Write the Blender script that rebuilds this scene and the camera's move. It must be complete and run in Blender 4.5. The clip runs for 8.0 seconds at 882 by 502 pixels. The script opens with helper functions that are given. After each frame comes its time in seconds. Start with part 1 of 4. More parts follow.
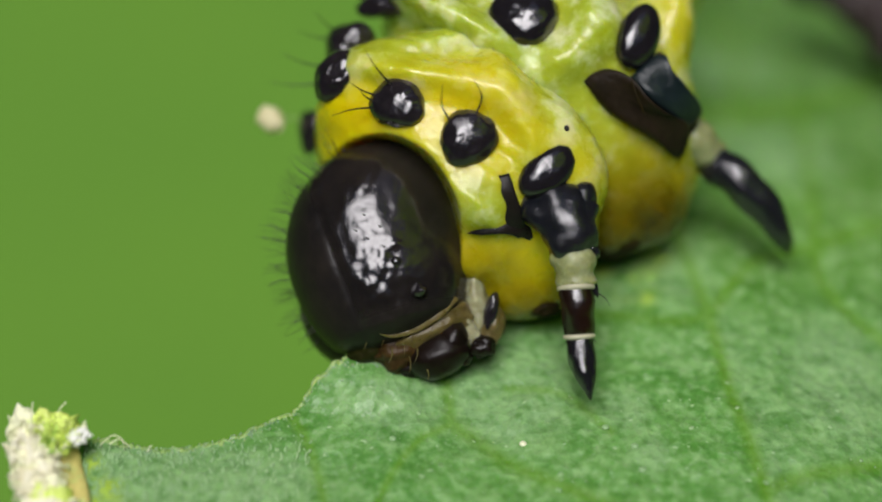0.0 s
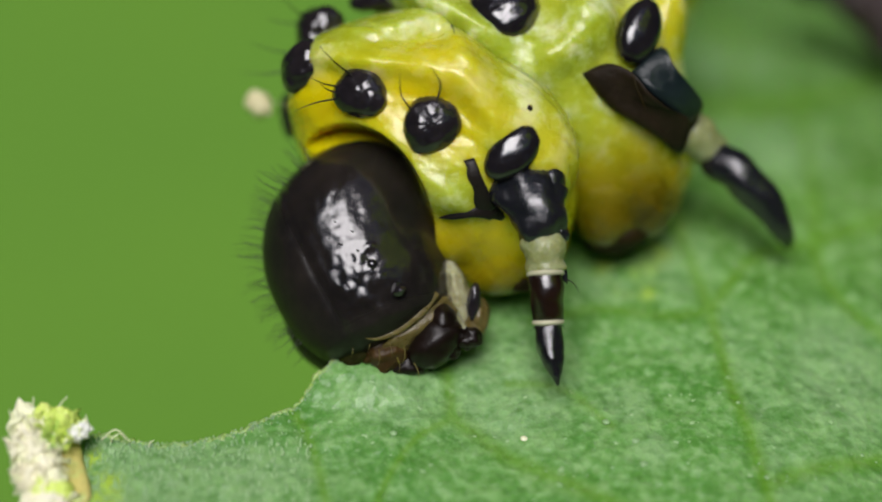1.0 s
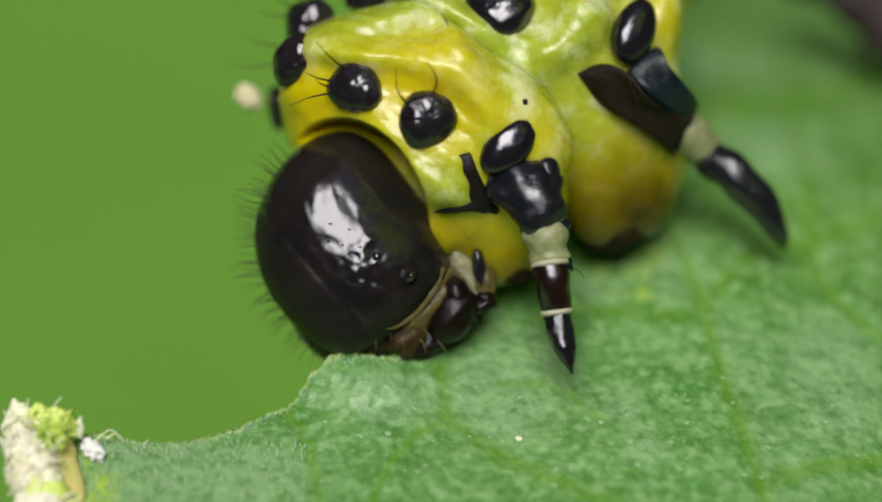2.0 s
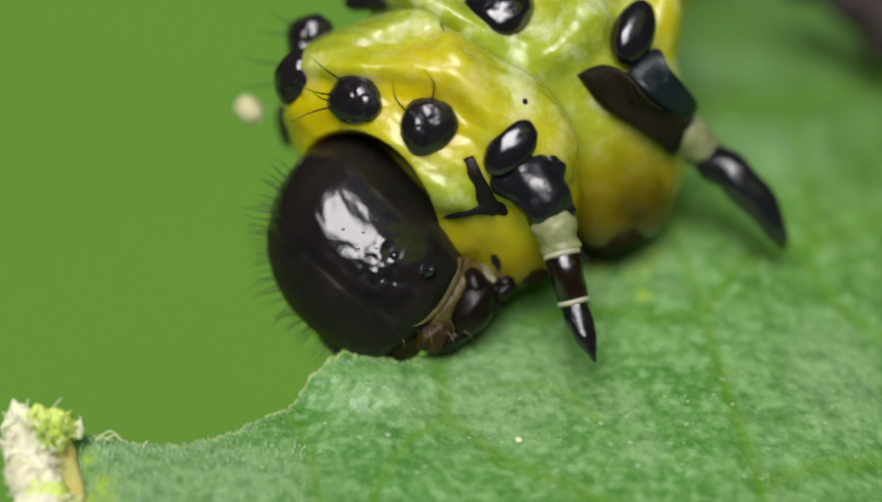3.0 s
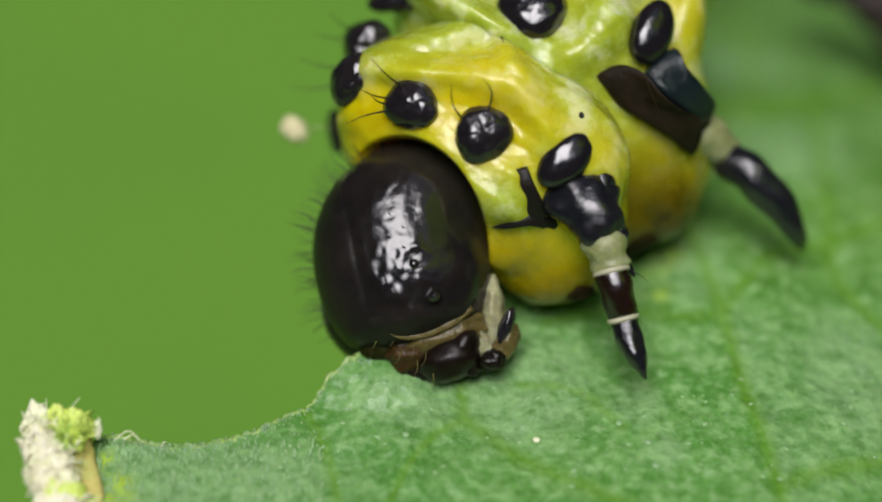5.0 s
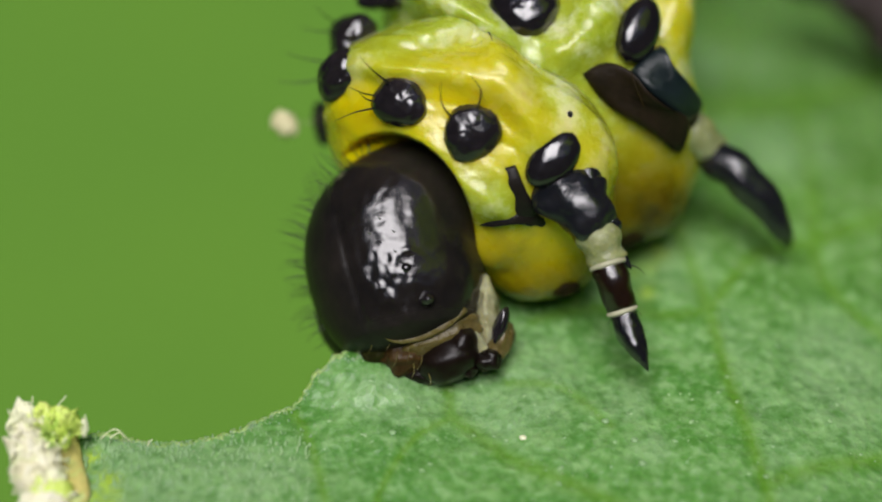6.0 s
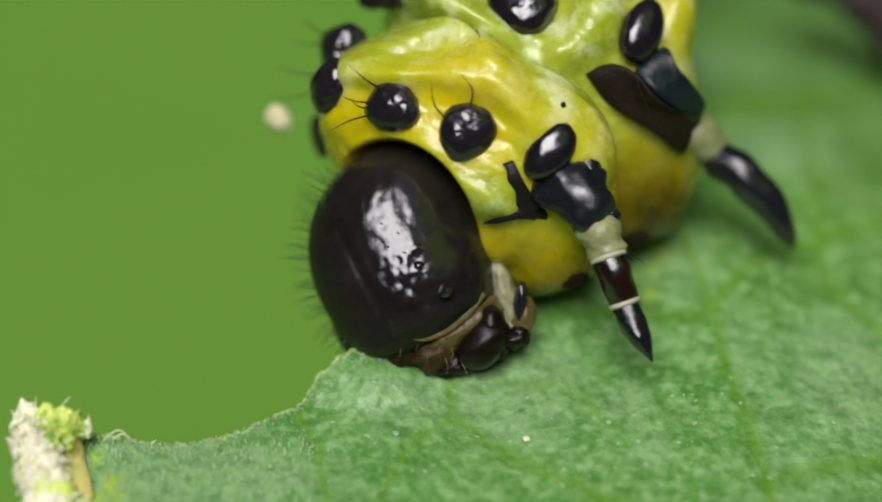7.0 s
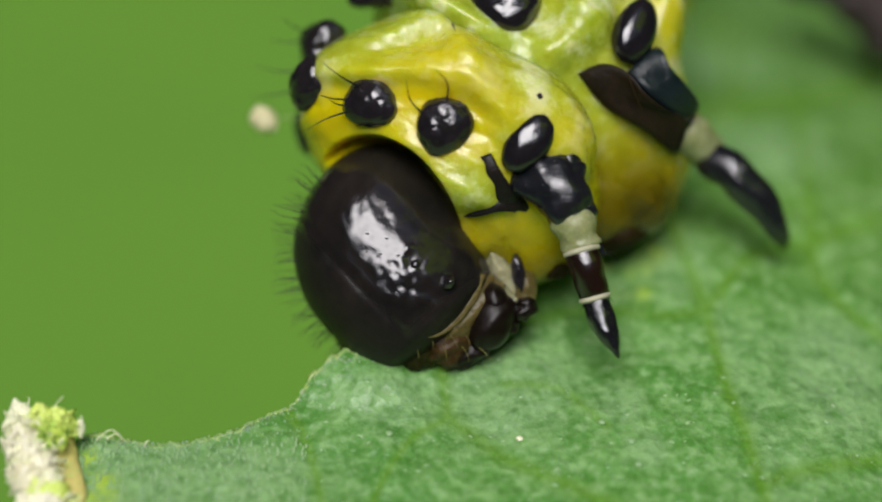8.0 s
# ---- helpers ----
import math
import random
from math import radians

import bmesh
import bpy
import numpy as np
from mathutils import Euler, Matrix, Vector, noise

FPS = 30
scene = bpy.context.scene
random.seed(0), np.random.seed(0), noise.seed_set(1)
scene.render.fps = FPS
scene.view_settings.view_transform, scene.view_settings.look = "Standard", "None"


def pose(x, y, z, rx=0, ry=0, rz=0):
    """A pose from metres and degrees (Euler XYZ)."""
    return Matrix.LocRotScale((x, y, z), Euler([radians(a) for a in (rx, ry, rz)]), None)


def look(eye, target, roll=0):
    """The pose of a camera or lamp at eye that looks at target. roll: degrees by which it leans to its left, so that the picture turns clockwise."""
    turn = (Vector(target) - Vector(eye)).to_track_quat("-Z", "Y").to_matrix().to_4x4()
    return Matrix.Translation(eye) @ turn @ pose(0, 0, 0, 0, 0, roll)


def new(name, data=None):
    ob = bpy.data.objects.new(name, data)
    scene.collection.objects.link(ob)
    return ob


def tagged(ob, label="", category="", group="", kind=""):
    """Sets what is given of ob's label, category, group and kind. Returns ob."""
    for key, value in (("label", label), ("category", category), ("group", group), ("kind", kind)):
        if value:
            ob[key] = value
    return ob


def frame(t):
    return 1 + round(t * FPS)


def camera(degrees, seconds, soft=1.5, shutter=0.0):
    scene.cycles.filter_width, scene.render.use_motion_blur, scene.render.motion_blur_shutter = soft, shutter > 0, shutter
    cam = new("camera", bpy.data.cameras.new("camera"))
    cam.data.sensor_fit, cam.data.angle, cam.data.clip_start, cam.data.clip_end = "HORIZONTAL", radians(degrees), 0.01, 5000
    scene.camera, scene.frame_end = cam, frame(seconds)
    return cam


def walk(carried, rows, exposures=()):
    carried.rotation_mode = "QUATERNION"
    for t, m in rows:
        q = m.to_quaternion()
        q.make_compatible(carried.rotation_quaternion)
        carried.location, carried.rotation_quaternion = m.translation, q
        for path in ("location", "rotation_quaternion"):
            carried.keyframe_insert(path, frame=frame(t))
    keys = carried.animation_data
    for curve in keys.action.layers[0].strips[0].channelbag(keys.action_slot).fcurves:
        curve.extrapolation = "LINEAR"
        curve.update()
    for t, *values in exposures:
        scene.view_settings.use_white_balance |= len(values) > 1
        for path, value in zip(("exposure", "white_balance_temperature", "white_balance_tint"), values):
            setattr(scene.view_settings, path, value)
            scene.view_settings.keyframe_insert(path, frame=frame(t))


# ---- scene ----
from mathutils.bvhtree import BVHTree

# ---------- camera ----------
# All lengths below are millimetres along tilted axes: x right, y up the slope, z towards the lens.
MM = 0.001
DEG = 25.0
DIST = 5.5 / math.tan(radians(DEG / 2))
VIEW = pose(0, 0, 0, 48, 0, 0)
cam = camera(DEG, 8.0, soft=2.0)
cam.data.dof.use_dof = True
cam.data.dof.focus_distance = (DIST + 0.1) * MM
cam.data.dof.aperture_fstop = 45.0
# seconds, yaw and pitch of the hand-held sway
SWAY = [
    (0, 0.0, 0.0), (0.2, 0.097, -0.13), (0.5, -0.024, -0.123), (0.8, 0.065, -0.146),
    (1, 0.026, -0.149), (1.2, 0.0, -0.146), (1.5, 0.026, -0.024), (1.8, 0.0, -0.146),
    (2, -0.123, -0.149), (2.2, -0.162, -0.146), (3.3, -0.081, -0.113), (3.5, 0.371, -0.175),
    (3.7, 0.049, -0.162), (4, 0.099, -0.173), (4.2, 0.486, -0.113), (4.5, 0.173, -0.123),
    (4.7, 0.389, -0.113), (5.8, 0.162, -0.13), (6, 0.0, -0.173), (6.2, 0.13, -0.162),
    (6.5, 0.099, -0.198), (6.7, 0.13, -0.162), (7, 0.099, -0.147), (7.2, 0.13, -0.146),
    (7.5, 0.05, -0.123), (7.7, 0.032, -0.162), (8, -0.099, -0.149),
]
walk(cam, [(t, VIEW @ pose(0, 0, DIST * MM, pitch, yaw, 0)) for t, yaw, pitch in SWAY])

# ---------- light ----------
world = bpy.data.worlds.new("sky")
scene.world = world
world.use_nodes = True
wn = world.node_tree.nodes
sky = wn.new("ShaderNodeTexSky")
sky.sky_type = "NISHITA"
sky.sun_disc = False
sky.sun_elevation = radians(75)
sky.sun_rotation = radians(180)
sky.air_density, sky.dust_density, sky.ozone_density = 0.35, 0.3, 1.0
world.node_tree.links.new(sky.outputs[0], wn["Background"].inputs[0])
wn["Background"].inputs[1].default_value = 0.15

sun_data = bpy.data.lights.new("sun", "SUN")
sun_data.energy = 3.18
sun_data.angle = radians(34)
sun_data.color = (0.97, 0.93, 0.94)
sun = new("sun", sun_data)
sun.matrix_world = look(VIEW @ Vector((-0.1, 0.41, 0.89)), (0, 0, 0))
scene.view_settings.exposure = 0.0


# ---------- materials ----------
def nodes_of(name):
    m = bpy.data.materials.new(name)
    m.use_nodes = True
    return m, m.node_tree.nodes, m.node_tree.links, m.node_tree.nodes["Principled BSDF"]


def noise_node(nt, links, coord, scale, detail=4.0, rough=0.55):
    n = nt.new("ShaderNodeTexNoise")
    n.inputs["Scale"].default_value = scale
    n.inputs["Detail"].default_value = detail
    n.inputs["Roughness"].default_value = rough
    links.new(coord, n.inputs["Vector"])
    return n.outputs["Fac"]


def ramp_node(nt, links, fac, stops):
    r = nt.new("ShaderNodeValToRGB")
    while len(r.color_ramp.elements) < len(stops):
        r.color_ramp.elements.new(0.5)
    for e, (p, c) in zip(r.color_ramp.elements, stops):
        e.position, e.color = p, (*c, 1)
    links.new(fac, r.inputs[0])
    return r.outputs[0]


def mix_node(nt, links, fac, a, b, mode="MIX"):
    m = nt.new("ShaderNodeMix")
    m.data_type, m.blend_type = "RGBA", mode
    for value, socket in ((fac, m.inputs[0]), (a, m.inputs[6]), (b, m.inputs[7])):
        if isinstance(value, (int, float)):
            socket.default_value = value
        elif isinstance(value, tuple):
            socket.default_value = (*value, 1)
        else:
            links.new(value, socket)
    return m.outputs[2]


def bump_node(nt, links, height, distance, strength=1.0, normal=None):
    b = nt.new("ShaderNodeBump")
    b.inputs["Strength"].default_value = strength
    b.inputs["Distance"].default_value = distance
    links.new(height, b.inputs["Height"])
    if normal:
        links.new(normal, b.inputs["Normal"])
    return b.outputs[0]


def material(name, c1, c2, rough, coarse=900.0, fine=9000.0, relief=0.00001, rough_span=0.1,
             subsurface=0.0, radius=(0.3, 0.2, 0.05), coat=0.0, ior=1.5, spots=None, deep=0.55):
    """Two-tone surface with coarse blotches, fine grain, relief and uneven gloss."""
    m, nt, links, bsdf = nodes_of(name)
    co = nt.new("ShaderNodeTexCoord").outputs["Object"]
    big = noise_node(nt, links, co, coarse)
    small = noise_node(nt, links, co, fine, 6.0, 0.65)
    col = ramp_node(nt, links, big, [(0.32, c1), (0.68, c2)])
    col = mix_node(nt, links, 0.35, col, ramp_node(nt, links, small, [(0.3, tuple(deep * v for v in c1)), (0.7, c2)]))
    if spots:
        col = mix_node(nt, links, ramp_node(nt, links, noise_node(nt, links, co, spots[0], 3.0), [(spots[1], (0, 0, 0)), (spots[1] + 0.08, (1, 1, 1))]), col, spots[2])
    links.new(col, bsdf.inputs["Base Color"])
    gloss = nt.new("ShaderNodeMapRange")
    gloss.inputs[3].default_value, gloss.inputs[4].default_value = max(0.02, rough - rough_span), rough + rough_span
    links.new(small, gloss.inputs[0])
    links.new(gloss.outputs[0], bsdf.inputs["Roughness"])
    n1 = bump_node(nt, links, big, relief * 4)
    links.new(bump_node(nt, links, small, relief, 1.0, n1), bsdf.inputs["Normal"])
    bsdf.inputs["Subsurface Weight"].default_value = subsurface
    bsdf.inputs["Subsurface Radius"].default_value = radius
    bsdf.inputs["Subsurface Scale"].default_value = 0.001
    bsdf.inputs["Coat Weight"].default_value = coat
    bsdf.inputs["Coat Roughness"].default_value = 0.08
    bsdf.inputs["IOR"].default_value = ior
    return m


CHITIN = material("black_chitin", (0.010, 0.009, 0.011), (0.024, 0.019, 0.021), 0.13, 3000, 14000, 0.000004, 0.08, ior=1.7)
SMOOTH_CHITIN = material("smooth_chitin", (0.009, 0.008, 0.010), (0.019, 0.016, 0.018), 0.13, 2000, 12000, 0.000004, 0.06, ior=1.75)
HEAD_BLACK = material("head_chitin", (0.010, 0.009, 0.009), (0.024, 0.019, 0.016), 0.12, 1300, 7000, 0.000005, 0.05, ior=1.62)
DULL = material("dull_chitin", (0.008, 0.008, 0.009), (0.018, 0.014, 0.011), 0.3, 1500, 9000, 0.000012, 0.1, ior=1.3)
LEG = material("leg_chitin", (0.007, 0.009, 0.012), (0.018, 0.017, 0.020), 0.15, 2600, 9000, 0.000010, 0.09, ior=1.68)
BROWN = material("brown_chitin", (0.005, 0.003, 0.002), (0.022, 0.009, 0.005), 0.2, 2500, 12000, 0.000006, ior=1.8)
TAN = material("tan_membrane", (0.085, 0.062, 0.014), (0.19, 0.15, 0.05), 0.3, 3000, 12000, 0.000012, 0.1, 0.3)
MAXILLA = material("maxilla_skin", (0.20, 0.18, 0.07), (0.52, 0.52, 0.32), 0.2, 2500, 9000, 0.00002, 0.1, 0.4)
CREAM = material("cream_joint", (0.25, 0.28, 0.10), (0.40, 0.42, 0.21), 0.25, 3000, 12000, 0.00001, 0.1, 0.5)
JAW = material("jaw_chitin", (0.004, 0.003, 0.002), (0.014, 0.007, 0.005), 0.34, 1300, 9000, 0.000006, ior=1.35)
FOOT = material("claw_chitin", (0.004, 0.004, 0.006), (0.014, 0.013, 0.016), 0.12, 3000, 9000, 0.000014, 0.07, ior=1.85)
SKIN_AND_SHADE = material("dark_skin_and_shade", (0.008, 0.005, 0.001), (0.032, 0.020, 0.003), 0.65, 1500, 9000, 0.00001, ior=1.25)
FLAP = material("brown_leg_skin", (0.009, 0.007, 0.004), (0.030, 0.020, 0.012), 0.45, 1500, 9000, 0.000012, ior=1.22)
ORANGE = material("orange_membrane", (0.030, 0.016, 0.005), (0.085, 0.048, 0.016), 0.35, 3000, 12000, 0.00001, 0.1, 0.3, ior=1.3)
TEAL = material("blue_black_chitin", (0.006, 0.012, 0.014), (0.014, 0.024, 0.026), 0.36, 1800, 9000, 0.00001, 0.1, ior=1.45)
BRISTLE = material("black_bristle", (0.008, 0.007, 0.007), (0.02, 0.018, 0.015), 0.35)
PALE_HAIR = material("pale_hair", (0.5, 0.48, 0.3), (0.7, 0.68, 0.5), 0.35)
CHEWED = material("chewed_leaf_tissue", (0.99, 0.93, 0.66), (0.99, 0.99, 0.80), 0.4, 2500, 15000, 0.00001, 0.1, 0.0, spots=(2600, 0.60, (0.78, 0.92, 0.26)), deep=0.85)
RIM = material("leaf_rim", (0.22, 0.44, 0.08), (0.50, 0.68, 0.22), 0.3, 5000, 16000, 0.00001, 0.1, 0.5)
FRESH = material("fresh_tissue", (0.68, 0.90, 0.10), (0.88, 0.97, 0.34), 0.35, 2500, 14000, 0.00001, 0.1, 0.0, deep=0.8)
PITH = material("white_pith", (0.96, 0.99, 0.62), (0.99, 0.99, 0.74), 0.35, 2500, 14000, 0.00001, 0.1, 0.0, deep=0.9)
FLECK_GLINT = material("pale_fleck_and_glint", (0.24, 0.45, 0.19), (0.42, 0.62, 0.30), 0.45, deep=0.8)
FUZZ = material("green_fuzz", (0.36, 0.74, 0.05), (0.60, 0.88, 0.16), 0.5, 4000, 16000, 0.00003, 0.1, 0.0, deep=0.8)
CRUMB = material("white_crumb", (0.95, 0.96, 0.86), (0.98, 0.98, 0.93), 0.4, deep=0.9)
STALK = material("leaf_stalk", (0.50, 0.46, 0.10), (0.76, 0.66, 0.22), 0.4, 1500, 12000, 0.00001, 0.1, 0.0, spots=(2200, 0.6, (0.55, 0.66, 0.2)), deep=0.8)
OLIVE = material("olive_chitin", (0.008, 0.009, 0.002), (0.035, 0.034, 0.007), 0.35, 3000, 12000, 0.00001, ior=1.25)
SPECK = material("pale_speck", (0.78, 0.70, 0.36), (0.92, 0.88, 0.58), 0.5)
GRAIN_GLINT = material("leaf_grain_and_glint", (0.24, 0.46, 0.15), (0.44, 0.62, 0.28), 0.4, subsurface=0.5)
WITHERED = material("withered_leaf", (0.02, 0.012, 0.01), (0.07, 0.045, 0.045), 0.6)


def leaf_material():
    """Leaf skin: soft blue-green panels, yellow-green veins, mottled grain and a pale granular bloom."""
    m, nt, links, bsdf = nodes_of("green_leaf")
    co = nt.new("ShaderNodeTexCoord").outputs["Object"]
    tone = {}
    for name in ("vein", "warm", "panel", "sap", "far_shade"):
        t = nt.new("ShaderNodeAttribute")
        t.attribute_name = name
        tone[name] = t.outputs["Fac"]
    big = noise_node(nt, links, co, 520, 3.0)
    mid = noise_node(nt, links, co, 2600, 4.0, 0.6)
    blot = noise_node(nt, links, co, 6000, 2.0, 0.5)
    fine = noise_node(nt, links, co, 11000, 4.0, 0.7)
    cells = nt.new("ShaderNodeTexVoronoi")
    cells.inputs["Scale"].default_value = 7000
    links.new(co, cells.inputs["Vector"])
    col = ramp_node(nt, links, big, [(0.3, (0.085, 0.265, 0.042)), (0.7, (0.145, 0.360, 0.075))])
    col = mix_node(nt, links, tone["warm"], col, (0.120, 0.285, 0.022))
    # darker green for the far blade, its shade put into the colour
    col = mix_node(nt, links, tone["far_shade"], col, ramp_node(nt, links, big, [(0.35, (0.070, 0.190, 0.014)), (0.65, (0.120, 0.265, 0.038))]))
    col = mix_node(nt, links, tone["panel"], col, (0.260, 0.445, 0.190))
    col = mix_node(nt, links, ramp_node(nt, links, mid, [(0.45, (0, 0, 0)), (0.70, (0.7, 0.7, 0.7))]), col, (0.270, 0.500, 0.165))
    col = mix_node(nt, links, ramp_node(nt, links, mid, [(0.28, (0.55, 0.55, 0.55)), (0.46, (0, 0, 0))]), col, (0.065, 0.215, 0.022))
    col = mix_node(nt, links, ramp_node(nt, links, blot, [(0.50, (0, 0, 0)), (0.74, (0.85, 0.85, 0.85))]), col, (0.300, 0.525, 0.200))
    col = mix_node(nt, links, ramp_node(nt, links, blot, [(0.26, (0.7, 0.7, 0.7)), (0.48, (0, 0, 0))]), col, (0.075, 0.235, 0.030))
    col = mix_node(nt, links, ramp_node(nt, links, fine, [(0.52, (0, 0, 0)), (0.75, (0.6, 0.6, 0.6))]), col, (0.330, 0.540, 0.245))
    col = mix_node(nt, links, ramp_node(nt, links, fine, [(0.28, (0.5, 0.5, 0.5)), (0.45, (0, 0, 0))]), col, (0.050, 0.190, 0.020))
    col = mix_node(nt, links, tone["vein"], col, (0.135, 0.315, 0.012))
    sappy = mix_node(nt, links, 1.0, tone["sap"], ramp_node(nt, links, mid, [(0.4, (0, 0, 0)), (0.6, (1, 1, 1))]), "MULTIPLY")
    col = mix_node(nt, links, sappy, col, (0.42, 0.62, 0.07))
    links.new(col, bsdf.inputs["Base Color"])
    gloss = nt.new("ShaderNodeMapRange")
    gloss.inputs[3].default_value, gloss.inputs[4].default_value = 0.25, 0.5
    links.new(fine, gloss.inputs[0])
    links.new(gloss.outputs[0], bsdf.inputs["Roughness"])
    n1 = bump_node(nt, links, mid, 0.00002)
    n2 = bump_node(nt, links, fine, 0.000013, 1.0, n1)
    links.new(bump_node(nt, links, cells.outputs["Distance"], 0.000024, 1.0, n2), bsdf.inputs["Normal"])
    bsdf.inputs["Subsurface Weight"].default_value = 0.15
    bsdf.inputs["Subsurface Radius"].default_value = (0.1, 0.25, 0.05)
    bsdf.inputs["Subsurface Scale"].default_value = 0.0006
    return m


def skin_material():
    """Wet translucent skin: yellow, pale green-white and, with the underside's shade in it, amber by the tones of the
    body.
    """
    m, nt, links, bsdf = nodes_of("larva_skin")
    co = nt.new("ShaderNodeTexCoord").outputs["Object"]
    tones = []
    for name in ("pale", "amber_shade"):
        t = nt.new("ShaderNodeAttribute")
        t.attribute_name = name
        tones.append(t.outputs["Fac"])
    big = noise_node(nt, links, co, 800, 4.0)
    mid = noise_node(nt, links, co, 2600, 5.0, 0.6)
    fine = noise_node(nt, links, co, 9000, 5.0, 0.65)
    yellow = ramp_node(nt, links, big, [(0.3, (0.78, 0.61, 0.001)), (0.7, (0.74, 0.65, 0.002))])
    pale = ramp_node(nt, links, mid, [(0.3, (0.33, 0.42, 0.014)), (0.50, (0.45, 0.56, 0.07)), (0.64, (0.74, 0.82, 0.44))])
    # brown-amber skin that also carries the shade of the low lobes in its colour
    amber_shade = ramp_node(nt, links, mid, [(0.3, (0.035, 0.021, 0.001)), (0.7, (0.115, 0.082, 0.001))])
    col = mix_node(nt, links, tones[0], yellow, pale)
    col = mix_node(nt, links, tones[1], col, amber_shade)
    links.new(col, bsdf.inputs["Base Color"])
    gloss = nt.new("ShaderNodeMapRange")
    gloss.inputs[3].default_value, gloss.inputs[4].default_value = 0.16, 0.4
    links.new(mid, gloss.inputs[0])
    links.new(gloss.outputs[0], bsdf.inputs["Roughness"])
    n1 = bump_node(nt, links, mid, 0.00004)
    links.new(bump_node(nt, links, fine, 0.000012, 1.0, n1), bsdf.inputs["Normal"])
    bsdf.inputs["Subsurface Weight"].default_value = 0.7
    bsdf.inputs["Subsurface Radius"].default_value = (0.6, 0.45, 0.08)
    bsdf.inputs["Subsurface Scale"].default_value = 0.0007
    bsdf.inputs["Coat Weight"].default_value = 0.32
    bsdf.inputs["Coat Roughness"].default_value = 0.1
    return m


def lawn_material():
    m, nt, links, bsdf = nodes_of("far_lawn")
    co = nt.new("ShaderNodeTexCoord").outputs["Object"]
    big = noise_node(nt, links, co, 9, 2.0)
    small = noise_node(nt, links, co, 160, 4.0)
    col = ramp_node(nt, links, big, [(0.3, (0.126, 0.300, 0.038)), (0.7, (0.150, 0.334, 0.038))])
    col = mix_node(nt, links, 0.3, col, ramp_node(nt, links, small, [(0.3, (0.08, 0.2, 0.025)), (0.7, (0.18, 0.34, 0.05))]))
    links.new(col, bsdf.inputs["Base Color"])
    bsdf.inputs["Roughness"].default_value = 0.9
    bsdf.inputs["Specular IOR Level"].default_value = 0.1
    return m


def worn_gloss(mat, rough):
    """Where a mesh's "dull" tone is set the surface is rougher and less reflective."""
    nt, links = mat.node_tree.nodes, mat.node_tree.links
    bsdf = nt["Principled BSDF"]
    dull = nt.new("ShaderNodeAttribute")
    dull.attribute_name = "dull"
    level = nt.new("ShaderNodeMapRange")
    level.inputs[3].default_value, level.inputs[4].default_value = 0.5, 0.12
    links.new(dull.outputs["Fac"], level.inputs[0])
    links.new(level.outputs[0], bsdf.inputs["Specular IOR Level"])
    blend = nt.new("ShaderNodeMix")
    links.new(dull.outputs["Fac"], blend.inputs[0])
    links.new(bsdf.inputs["Roughness"].links[0].from_socket, blend.inputs[2])
    blend.inputs[3].default_value = rough
    links.new(blend.outputs[0], bsdf.inputs["Roughness"])


worn_gloss(HEAD_BLACK, 0.42)
SKIN = skin_material()
LEAF = leaf_material()
LAWN = lawn_material()

# ---------- mesh helpers ----------
ORIGIN = {}


def part(name, verts, faces, mat, parent, at, label="", smooth=True):
    """One mesh object under parent, built from millimetre points, with its pivot at `at`."""
    at = Vector(at)
    me = bpy.data.meshes.new(name)
    me.from_pydata([tuple((Vector(v) - at) * MM) for v in verts], [], faces)
    me.polygons.foreach_set("use_smooth", [smooth] * len(me.polygons))
    me.materials.append(mat)
    me.update()
    ob = new(name, me)
    ob.parent = parent
    ob.location = (at - ORIGIN.get(parent, Vector())) * MM
    ORIGIN[ob] = at
    if label:
        ob["label"] = label
    return ob


def basis(a, b):
    """Right-handed axes with the first along a and the second near b."""
    a = Vector(a).normalized()
    b = Vector(b)
    b = (b - a * a.dot(b)).normalized()
    return a, b, a.cross(b)


def blob(center, axes, semi, nu=48, nv=32, shape=None):
    """An ellipsoid with its poles on the first axis; shape(l, th, n) scales each point."""
    c = Vector(center)
    a, b, d = axes
    verts, faces = [], []
    for j in range(nv + 1):
        th = math.pi * j / nv
        for i in range(nu):
            ph = 2 * math.pi * i / nu
            l = Vector((math.cos(th), math.sin(th) * math.cos(ph), math.sin(th) * math.sin(ph)))
            k = shape(l) if shape else 1.0
            if isinstance(k, (int, float)):
                k = (k, k, k)
            verts.append(c + a * (l.x * semi[0] * k[0]) + b * (l.y * semi[1] * k[1]) + d * (l.z * semi[2] * k[2]))
    for j in range(nv):
        for i in range(nu):
            p, q = j * nu + i, j * nu + (i + 1) % nu
            faces.append((p, p + nu, q + nu, q))
    return verts, faces


def tube(points, radii, n=14, flat=1.0, side=(0, 0, 1), rough=0.0, seed=0):
    """A capped tapered tube through points; flat squeezes it along `side`."""
    pts = [Vector(p) for p in points]
    verts, faces = [], []
    for i, p in enumerate(pts):
        t = (pts[min(i + 1, len(pts) - 1)] - pts[max(i - 1, 0)]).normalized()
        _, b, d = basis(t, side)
        for k in range(n):
            ang = 2 * math.pi * k / n
            r = radii[i] * (1 + rough * noise.noise(Vector((math.cos(ang) * 1.3 + seed * 3.7, math.sin(ang) * 1.3, i * 0.22))))
            verts.append(p + b * (math.cos(ang) * r * flat) + d * (math.sin(ang) * r))
    for i in range(len(pts) - 1):
        for k in range(n):
            p, q = i * n + k, i * n + (k + 1) % n
            faces.append((p, q, q + n, p + n))
    faces.append(tuple(range(n - 1, -1, -1)))
    faces.append(tuple(range(len(verts) - n, len(verts))))
    return verts, faces


